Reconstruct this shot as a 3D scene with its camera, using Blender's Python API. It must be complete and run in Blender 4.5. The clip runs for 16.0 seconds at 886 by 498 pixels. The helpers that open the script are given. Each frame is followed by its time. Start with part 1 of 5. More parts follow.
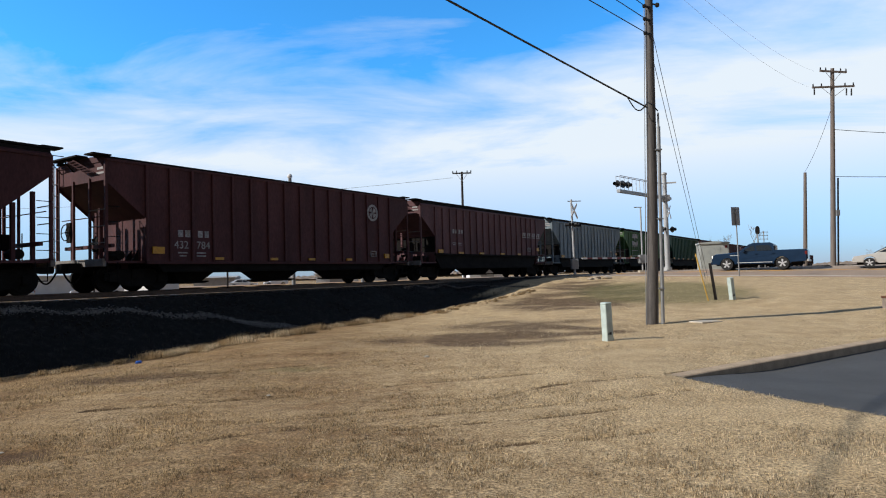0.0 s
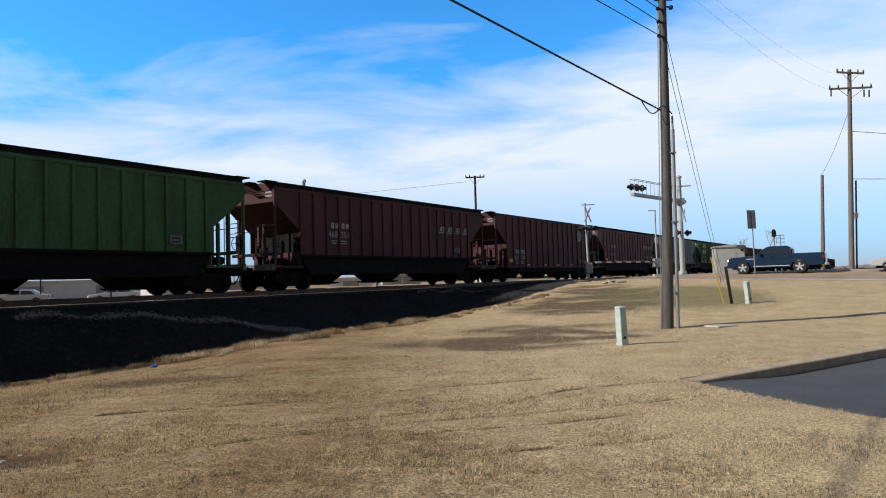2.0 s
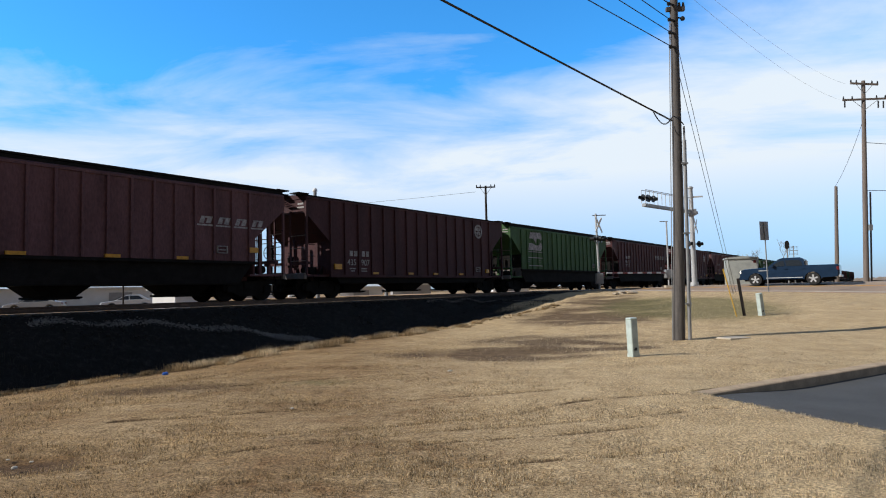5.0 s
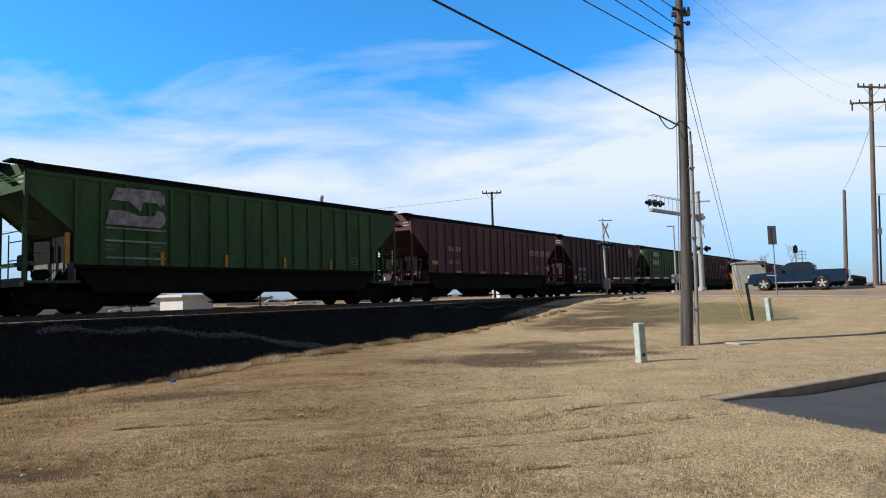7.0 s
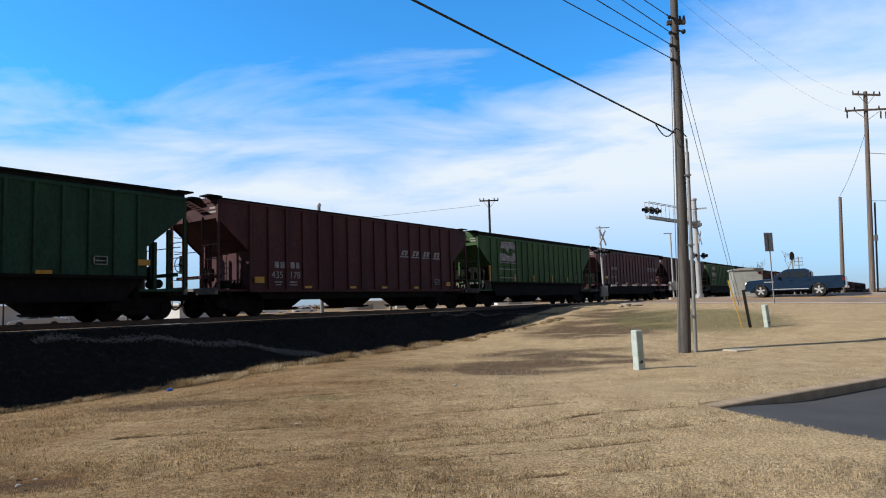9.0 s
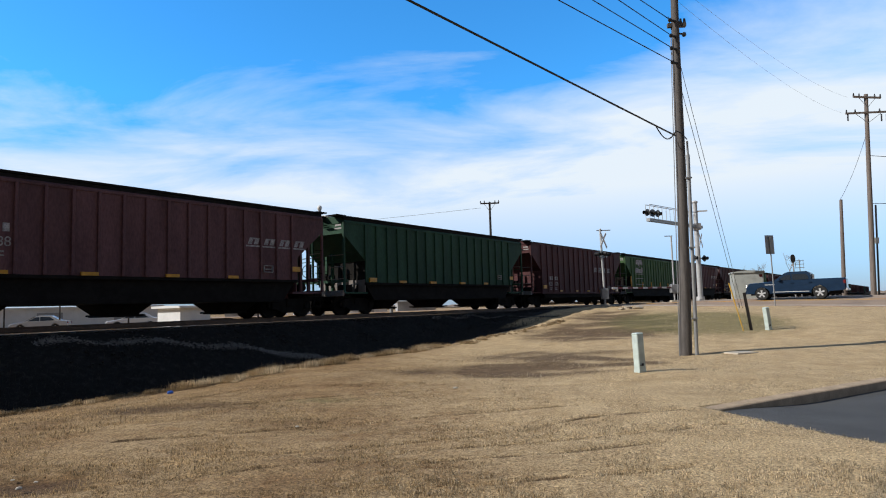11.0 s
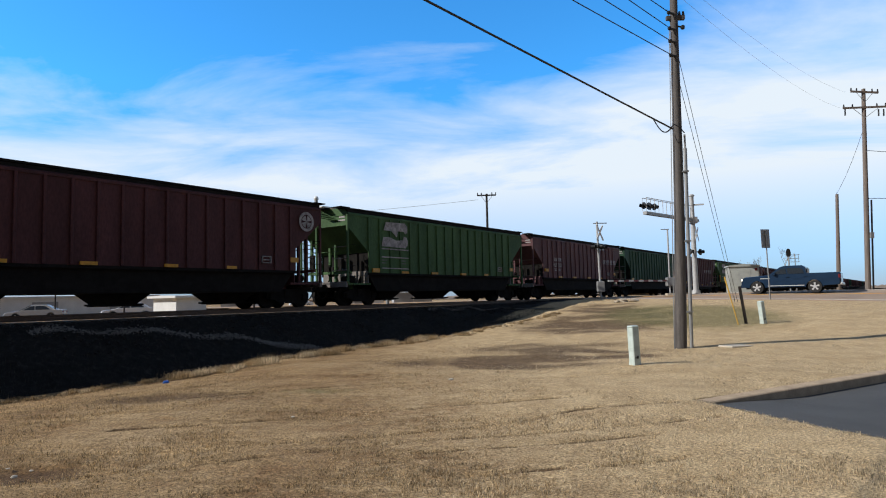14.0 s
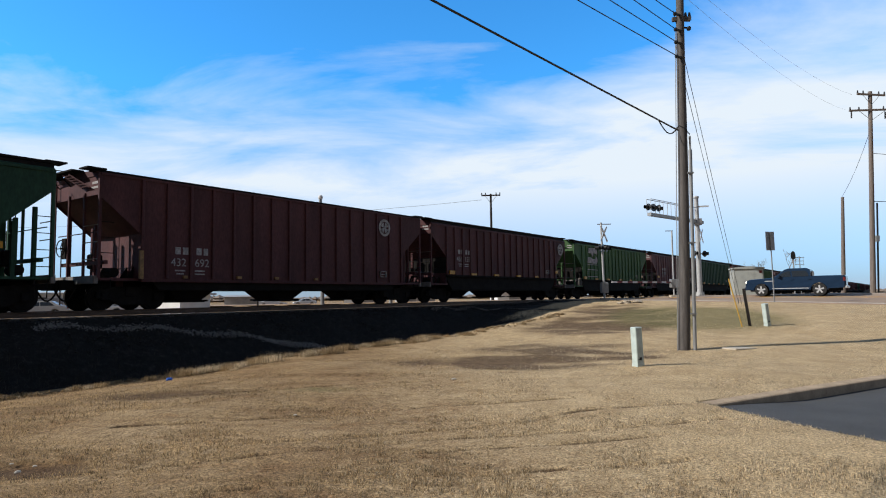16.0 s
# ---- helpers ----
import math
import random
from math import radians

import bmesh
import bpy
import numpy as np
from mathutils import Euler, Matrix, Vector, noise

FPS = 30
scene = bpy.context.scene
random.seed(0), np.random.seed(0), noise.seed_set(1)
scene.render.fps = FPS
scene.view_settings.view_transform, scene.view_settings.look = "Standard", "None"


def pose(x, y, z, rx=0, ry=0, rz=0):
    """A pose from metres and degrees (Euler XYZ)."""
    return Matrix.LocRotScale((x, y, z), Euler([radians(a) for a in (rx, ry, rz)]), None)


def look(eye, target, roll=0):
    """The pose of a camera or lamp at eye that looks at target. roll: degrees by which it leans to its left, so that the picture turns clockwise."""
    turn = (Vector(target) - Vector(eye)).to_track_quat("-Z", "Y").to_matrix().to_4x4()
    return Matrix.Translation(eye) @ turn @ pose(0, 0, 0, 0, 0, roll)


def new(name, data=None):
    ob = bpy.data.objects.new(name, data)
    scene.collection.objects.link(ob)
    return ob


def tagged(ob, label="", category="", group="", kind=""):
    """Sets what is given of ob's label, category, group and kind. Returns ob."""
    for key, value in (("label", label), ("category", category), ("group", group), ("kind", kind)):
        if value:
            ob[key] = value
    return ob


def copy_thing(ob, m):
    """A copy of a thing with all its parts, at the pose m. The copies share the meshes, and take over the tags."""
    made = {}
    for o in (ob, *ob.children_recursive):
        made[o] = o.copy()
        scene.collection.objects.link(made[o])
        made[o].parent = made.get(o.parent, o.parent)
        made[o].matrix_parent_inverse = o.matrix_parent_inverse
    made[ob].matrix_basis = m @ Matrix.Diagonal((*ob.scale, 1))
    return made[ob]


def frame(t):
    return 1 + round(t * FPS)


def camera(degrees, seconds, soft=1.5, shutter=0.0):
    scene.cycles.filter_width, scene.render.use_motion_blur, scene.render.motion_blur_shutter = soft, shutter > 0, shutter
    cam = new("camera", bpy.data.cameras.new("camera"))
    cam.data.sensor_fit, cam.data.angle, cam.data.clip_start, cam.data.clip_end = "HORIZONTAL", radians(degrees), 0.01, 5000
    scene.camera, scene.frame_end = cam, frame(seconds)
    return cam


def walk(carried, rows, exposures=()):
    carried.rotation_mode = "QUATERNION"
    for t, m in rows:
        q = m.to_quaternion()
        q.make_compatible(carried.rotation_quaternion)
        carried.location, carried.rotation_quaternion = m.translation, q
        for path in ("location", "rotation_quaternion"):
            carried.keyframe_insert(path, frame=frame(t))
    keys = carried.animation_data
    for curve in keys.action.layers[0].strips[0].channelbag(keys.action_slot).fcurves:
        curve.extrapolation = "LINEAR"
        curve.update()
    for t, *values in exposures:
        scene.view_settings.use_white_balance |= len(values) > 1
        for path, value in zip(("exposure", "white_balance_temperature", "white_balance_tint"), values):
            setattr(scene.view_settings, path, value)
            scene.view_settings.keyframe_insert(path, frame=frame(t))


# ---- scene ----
EYE = (0.0, 0.0, 1.55)
cam = camera(68.67, 16.0, soft=1.06)

# seconds, yaw, pitch, lean of the hand-held camera
TURNS = [
    (0, -0.02, 2.29, -1.55),
    (0.5, 0.55, 1.87, -1.22),
    (1, 0.80, 2.45, -1.44),
    (1.5, 0.93, 2.77, -1.64),
    (2, 1.14, 2.69, -1.64),
    (2.5, 1.28, 2.76, -1.70),
    (3, 1.52, 2.83, -1.48),
    (3.5, 1.77, 2.99, -1.24),
    (4, 1.73, 3.34, -1.17),
    (6.5, 2.60, 3.81, -1.49),
    (7, 2.59, 4.12, -1.51),
    (7.5, 2.45, 4.37, -1.66),
    (8, 2.14, 4.80, -1.74),
    (8.5, 2.43, 4.85, -1.83),
    (9, 2.34, 4.79, -1.67),
    (11.5, 2.43, 5.09, -1.63),
    (12, 2.36, 5.12, -1.33),
    (12.5, 1.60, 4.83, -1.30),
    (13, 1.70, 5.06, -1.45),
    (13.5, 1.87, 5.22, -1.21),
    (14, 2.11, 4.28, -1.28),
    (14.5, 2.74, 4.01, -0.85),
    (15, 2.60, 4.43, -0.77),
    (15.5, 2.04, 4.33, -0.83),
    (16, 2.44, 4.26, -0.78),
]


def held(yaw, pitch, lean):
    return pose(*EYE, 0, 0, yaw) @ pose(0, 0, 0, 90 + pitch) @ pose(0, 0, 0, 0, 0, lean)


walk(cam, [(t, held(a, b, c)) for t, a, b, c in TURNS])

# ---- light ----
SUN_AZ, SUN_EL = 76.0, 32.6          # the way that the light goes, clockwise from ahead, and the sun's height
scene.view_settings.exposure = 0.0


def make_world():
    w = bpy.data.worlds.new("sky")
    scene.world = w
    w.use_nodes = True
    nt = w.node_tree
    nt.nodes.clear()
    N, L = nt.nodes.new, nt.links.new
    out, bg = N("ShaderNodeOutputWorld"), N("ShaderNodeBackground")
    sky = N("ShaderNodeTexSky")
    sky.sky_type, sky.sun_disc = "NISHITA", False
    sky.sun_elevation, sky.sun_rotation = radians(SUN_EL), radians(SUN_AZ + 180)
    sky.air_density, sky.dust_density, sky.ozone_density = 1.0, 0.3, 3.0
    tc, sep = N("ShaderNodeTexCoord"), N("ShaderNodeSeparateXYZ")
    L(tc.outputs["Generated"], sep.inputs[0])

    def math_node(op, a, b=None, clamp=False):
        n = N("ShaderNodeMath")
        n.operation, n.use_clamp = op, clamp
        for k, v in enumerate((a, b)):
            if v is None:
                continue
            if isinstance(v, (int, float)):
                n.inputs[k].default_value = v
            else:
                L(v, n.inputs[k])
        return n.outputs[0]

    # a flat layer of thin cloud: the direction meets a plane overhead
    zz = math_node("ADD", math_node("MAXIMUM", sep.outputs[2], 0.0), 0.13)
    cx, cy = math_node("DIVIDE", sep.outputs[0], zz), math_node("DIVIDE", sep.outputs[1], zz)
    com = N("ShaderNodeCombineXYZ")
    L(cx, com.inputs[0]), L(cy, com.inputs[1])
    mp = N("ShaderNodeMapping")
    mp.inputs["Rotation"].default_value = (0, 0, radians(-12))
    mp.inputs["Scale"].default_value = (0.62, 1.0, 1.0)
    L(com.outputs[0], mp.inputs[0])
    n1 = N("ShaderNodeTexNoise")
    n1.inputs["Scale"].default_value, n1.inputs["Detail"].default_value = 1.5, 8.0
    n1.inputs["Roughness"].default_value, n1.inputs["Distortion"].default_value = 0.58, 0.4
    L(mp.outputs[0], n1.inputs["Vector"])
    # more cloud to the right and low down, clear blue high on the other side
    lean = math_node("ADD", math_node("MULTIPLY", sep.outputs[0], 0.45), math_node("MULTIPLY", sep.outputs[2], -4.6))
    cover = math_node("ADD", math_node("MULTIPLY", n1.outputs[0], 2.1), lean)
    mask = math_node("MULTIPLY", math_node("ADD", cover, 0.57), 1.2, True)
    low = N("ShaderNodeMapRange")
    low.inputs[1].default_value, low.inputs[2].default_value = 0.02, 0.17
    low.inputs[3].default_value, low.inputs[4].default_value = 0.10, 1.0
    L(sep.outputs[2], low.inputs[0])
    mask = math_node("MULTIPLY", mask, low.outputs[0])
    tint = N("ShaderNodeMix")
    tint.data_type, tint.blend_type = "RGBA", "MULTIPLY"
    tint.inputs[0].default_value = 1.0
    L(sky.outputs[0], tint.inputs[6])
    up = N("ShaderNodeMapRange")
    up.inputs[1].default_value, up.inputs[2].default_value = 0.0, 0.30
    L(sep.outputs[2], up.inputs[0])
    hue = N("ShaderNodeMix")
    hue.data_type = "RGBA"
    L(up.outputs[0], hue.inputs[0])
    hue.inputs[6].default_value, hue.inputs[7].default_value = (0.56, 0.80, 1.42, 1), (0.52, 1.80, 2.62, 1)
    L(hue.outputs[2], tint.inputs[7])
    mix = N("ShaderNodeMix")
    mix.data_type = "RGBA"
    L(mask, mix.inputs[0]), L(tint.outputs[2], mix.inputs[6])
    mix.inputs[7].default_value = (8.0, 8.9, 9.8, 1)
    # thin even haze overhead and behind the camera
    high, back, veil = N("ShaderNodeMapRange"), N("ShaderNodeMapRange"), N("ShaderNodeMix")
    high.inputs[1].default_value, high.inputs[2].default_value = 0.45, 0.70
    back.inputs[1].default_value, back.inputs[2].default_value = 0.35, -0.15
    L(sep.outputs[2], high.inputs[0]), L(sep.outputs[1], back.inputs[0])
    veil.data_type = "RGBA"
    L(math_node("MAXIMUM", high.outputs[0], back.outputs[0]), veil.inputs[0])
    L(mix.outputs[2], veil.inputs[6])
    veil.inputs[7].default_value = (1.12, 1.42, 2.05, 1)
    L(veil.outputs[2], bg.inputs[0])
    bg.inputs[1].default_value = 0.10
    L(bg.outputs[0], out.inputs[0])


make_world()
sun_data = bpy.data.lights.new("sun", "SUN")
sun_data.energy, sun_data.angle, sun_data.color = 5.0, radians(0.6), (1.0, 0.95, 0.88)
sun = new("sun", sun_data)
_a, _e = radians(SUN_AZ), radians(SUN_EL)
sun.matrix_world = look((0, 0, 60), (math.sin(_a) * math.cos(_e), math.cos(_a) * math.cos(_e), 60 - math.sin(_e)))


# ---- materials ----
def material(name, color, rough=0.6, metal=0.0, vary=0.25, scale=6.0, fine=60.0, bump=0.15, second=None, spec=0.5,
             stretch=(1, 1, 1), emit=0.0, island=0.0):
    """Principled paint or stone with stains at two scales and a fine relief."""
    m = bpy.data.materials.new(name)
    m.use_nodes = True
    nt = m.node_tree
    N, L = nt.nodes.new, nt.links.new
    b = nt.nodes["Principled BSDF"]
    b.inputs["Roughness"].default_value, b.inputs["Metallic"].default_value = rough, metal
    b.inputs["Specular IOR Level"].default_value = spec
    tc, mp = N("ShaderNodeTexCoord"), N("ShaderNodeMapping")
    mp.inputs["Scale"].default_value = stretch
    L(tc.outputs["Object"], mp.inputs[0])
    big, small = N("ShaderNodeTexNoise"), N("ShaderNodeTexNoise")
    for n, s, d in ((big, scale, 5.0), (small, fine, 4.0)):
        n.inputs["Scale"].default_value, n.inputs["Detail"].default_value = s, d
        n.inputs["Roughness"].default_value = 0.6
        L(mp.outputs[0], n.inputs["Vector"])
    ramp = N("ShaderNodeValToRGB")
    c2 = second or tuple(max(0.0, c * (1 - vary)) for c in color)
    ramp.color_ramp.elements[0].position, ramp.color_ramp.elements[1].position = 0.35, 0.65
    ramp.color_ramp.elements[0].color, ramp.color_ramp.elements[1].color = (*c2, 1), (*color, 1)
    L(big.outputs[0], ramp.inputs[0])
    mix = N("ShaderNodeMix")
    mix.data_type, mix.blend_type = "RGBA", "MULTIPLY"
    mix.inputs[0].default_value = 1.0
    L(ramp.outputs[0], mix.inputs[6])
    r2 = N("ShaderNodeMapRange")
    r2.inputs[1].default_value, r2.inputs[2].default_value = 0.3, 0.7
    r2.inputs[3].default_value, r2.inputs[4].default_value = 1 - vary * 0.7, 1 + vary * 0.5
    L(small.outputs[0], r2.inputs[0])
    shade = r2.outputs[0]
    if island:
        g, r3, mul = N("ShaderNodeNewGeometry"), N("ShaderNodeMapRange"), N("ShaderNodeMath")
        r3.inputs[3].default_value, r3.inputs[4].default_value = 1 - island, 1 + island
        L(g.outputs["Random Per Island"], r3.inputs[0])
        mul.operation = "MULTIPLY"
        L(shade, mul.inputs[0]), L(r3.outputs[0], mul.inputs[1])
        shade = mul.outputs[0]
    L(shade, mix.inputs[7])
    L(mix.outputs[2], b.inputs["Base Color"])
    if bump:
        bp = N("ShaderNodeBump")
        bp.inputs["Strength"].default_value, bp.inputs["Distance"].default_value = bump, 0.02
        L(small.outputs[0], bp.inputs["Height"])
        L(bp.outputs[0], b.inputs["Normal"])
    if emit:
        b.inputs["Emission Color"].default_value, b.inputs["Emission Strength"].default_value = (*color, 1), emit
    return m


M = {
    "brown": material("brown_car_paint", (0.088, 0.033, 0.035), 0.7, 0, 0.35, 1.1, 18, 0.12, stretch=(1, 1, 0.35), spec=0.2),
    "brown_dark": material("dark_brown_car_paint", (0.070, 0.028, 0.031), 0.7, 0, 0.35, 1.1, 18, 0.12, stretch=(1, 1, 0.35), spec=0.2),
    "mauve": material("faded_brown_car_paint", (0.138, 0.068, 0.073), 0.7, 0, 0.35, 1.1, 18, 0.12, stretch=(1, 1, 0.35), spec=0.2),
    "green": material("bright_green_car_paint", (0.062, 0.130, 0.050), 0.7, 0, 0.35, 1.1, 18, 0.12, stretch=(1, 1, 0.35), spec=0.2),
    "green_dark": material("dark_green_car_paint", (0.025, 0.072, 0.042), 0.7, 0, 0.35, 1.1, 18, 0.12, stretch=(1, 1, 0.35), spec=0.2),
    "grey_car": material("grey_car_paint", (0.22, 0.27, 0.30), 0.7, 0, 0.35, 1.1, 18, 0.12, stretch=(1, 1, 0.35), spec=0.2),
    "dusty": material("dusty_primer_and_sunlit_sill", (0.22, 0.195, 0.175), 0.85, 0, 0.35, 2, 30, 0.1),
    "wash": material("pale_washed_gravel", (0.20, 0.185, 0.165), 0.95, 0, 0.3, 3, 30, 0.3, island=0.4),
    # grime of the running gear; also painted shade on upper_plate and roof_eave
    "under": material("grime_and_shade_black_steel", (0.017, 0.0155, 0.0145), 0.9, 0.0, 0.4, 3, 30, 0.3, spec=0.1),
    "white_paint": material("weathered_white_stencil", (0.42, 0.40, 0.40), 0.8, 0, 0.55, 5, 40, 0.05),
    "white_worn": material("nearly_faded_white_stencil", (0.16, 0.18, 0.15), 0.8, 0, 0.5, 5, 40, 0.05),
    "yellow": material("yellow_reflective_strip", (0.62, 0.30, 0.015), 0.5, 0, 0.3, 8, 40, 0.05),
    "yellow_worn": material("grimy_amber_strip", (0.30, 0.17, 0.06), 0.7, 0, 0.5, 6, 40, 0.05),
    "rail": material("rusty_rail_steel", (0.13, 0.08, 0.055), 0.55, 0.5, 0.4, 3, 40, 0.2),
    "ballast": material("shaded_ballast_stone", (0.019, 0.017, 0.015), 0.95, 0, 0.35, 3, 30, 0.4, island=0.25),
    "tie": material("creosoted_tie", (0.075, 0.055, 0.042), 0.9, 0, 0.4, 2, 30, 0.4, stretch=(6, 1, 1)),
    "wood": material("weathered_pole_wood", (0.128, 0.116, 0.110), 0.85, 0, 0.45, 2.2, 30, 0.5, stretch=(5, 5, 0.35)),
    "wood_far": material("brown_pole_wood", (0.19, 0.155, 0.135), 0.85, 0, 0.35, 2.2, 30, 0.4, stretch=(5, 5, 0.35)),
    "galv": material("galvanised_steel", (0.30, 0.31, 0.32), 0.5, 0.4, 0.2, 6, 60, 0.05),
    "alu": material("silver_painted_mast", (0.46, 0.47, 0.48), 0.5, 0.2, 0.2, 4, 40, 0.05),
    "black": material("black_enamel", (0.015, 0.015, 0.016), 0.45, 0, 0.3, 6, 40, 0.05),
    "cable": material("black_cable_jacket", (0.02, 0.02, 0.022), 0.6, 0, 0.2, 6, 40, 0.0),
    "pedestal": material("pale_green_enamel", (0.52, 0.61, 0.58), 0.5, 0, 0.25, 4, 50, 0.05),
    "kerb": material("concrete_kerb", (0.52, 0.39, 0.26), 0.9, 0, 0.3, 3, 40, 0.3),
    "asphalt": material("dark_asphalt", (0.075, 0.077, 0.08), 0.95, 0, 0.3, 0.7, 70, 0.5),
    "road": material("worn_road_asphalt", (0.36, 0.265, 0.19), 0.9, 0, 0.2, 0.5, 50, 0.3),
    "line": material("faded_road_line", (0.62, 0.58, 0.52), 0.8, 0, 0.35, 3, 40, 0.1),
    "concrete": material("pale_concrete", (0.50, 0.44, 0.35), 0.9, 0, 0.2, 3, 40, 0.2),
    "yellow_guard": material("yellow_plastic_guard", (0.62, 0.38, 0.06), 0.5, 0, 0.2, 5, 40, 0.05),
    "post": material("dark_rusty_post", (0.035, 0.028, 0.026), 0.85, 0, 0.4, 5, 40, 0.3),
    "sign_back": material("bare_aluminium_sign_back", (0.28, 0.29, 0.31), 0.5, 0.5, 0.2, 5, 40, 0.05),
    "case": material("grey_green_signal_case", (0.40, 0.42, 0.40), 0.55, 0.1, 0.2, 2, 40, 0.05),
    "wall_white": material("white_metal_siding", (0.72, 0.73, 0.73), 0.6, 0, 0.12, 1, 30, 0.05),
    "wall_grey": material("grey_block_wall", (0.36, 0.36, 0.36), 0.8, 0, 0.2, 1, 30, 0.1),
    "roof": material("pale_metal_roof", (0.62, 0.63, 0.62), 0.5, 0.2, 0.15, 1, 30, 0.05),
    "blue": material("dark_blue_car_paint", (0.013, 0.030, 0.062), 0.12, 0.0, 0.15, 3, 60, 0.0, spec=0.5),
    "silver": material("champagne_car_paint", (0.62, 0.59, 0.54), 0.25, 0.3, 0.1, 3, 60, 0.0),
    "white_car": material("white_car_paint", (0.78, 0.79, 0.8), 0.25, 0, 0.08, 3, 60, 0.0),
    "tyre": material("tyre_rubber", (0.02, 0.02, 0.02), 0.85, 0, 0.25, 10, 60, 0.1),
    "chrome": material("polished_alloy", (0.66, 0.67, 0.68), 0.3, 0.4, 0.1, 10, 60, 0.0),
    "glass": material("dark_car_glass", (0.02, 0.025, 0.03), 0.06, 0, 0.1, 10, 60, 0.0, spec=0.8),
    "lamp_on": material("lit_headlamp", (1.0, 0.93, 0.8), 0.2, 0, 0.05, 10, 60, 0.0, emit=2.5),
    "red_lens": material("red_lens", (0.16, 0.012, 0.010), 0.3, 0, 0.1, 10, 60, 0.0),
    "rock": material("pale_broken_log", (0.42, 0.36, 0.28), 0.9, 0, 0.3, 6, 40, 0.4),
    "blue_litter": material("blue_plastic", (0.03, 0.12, 0.5), 0.4, 0, 0.1, 10, 60, 0.0),
    "paper": material("white_litter", (0.50, 0.46, 0.39), 0.8, 0, 0.1, 10, 60, 0.0),
    "twig": material("bare_branches", (0.26, 0.21, 0.17), 0.9, 0, 0.3, 4, 40, 0.2),
    "straw_pale": material("bleached_and_lit_straw_blades", (0.68, 0.55, 0.365), 0.9, 0, 0.4, 0.9, 40, 0.0, island=0.75),
    "straw": material("dry_straw_blades", (0.49, 0.350, 0.188), 0.9, 0, 0.5, 0.9, 40, 0.0, island=0.8),
    "weed": material("shaded_ditch_weeds", (0.035, 0.030, 0.022), 0.9, 0, 0.3, 2, 40, 0.0, island=0.4),
    "far_land": material("far_brown_fields", (0.20, 0.16, 0.115), 0.95, 0, 0.3, 0.02, 0.4, 0.0),
    "rust": material("rusty_brown_steel", (0.15, 0.06, 0.03), 0.85, 0, 0.4, 4, 40, 0.3),
}

M["brown_high"] = M["brown"]


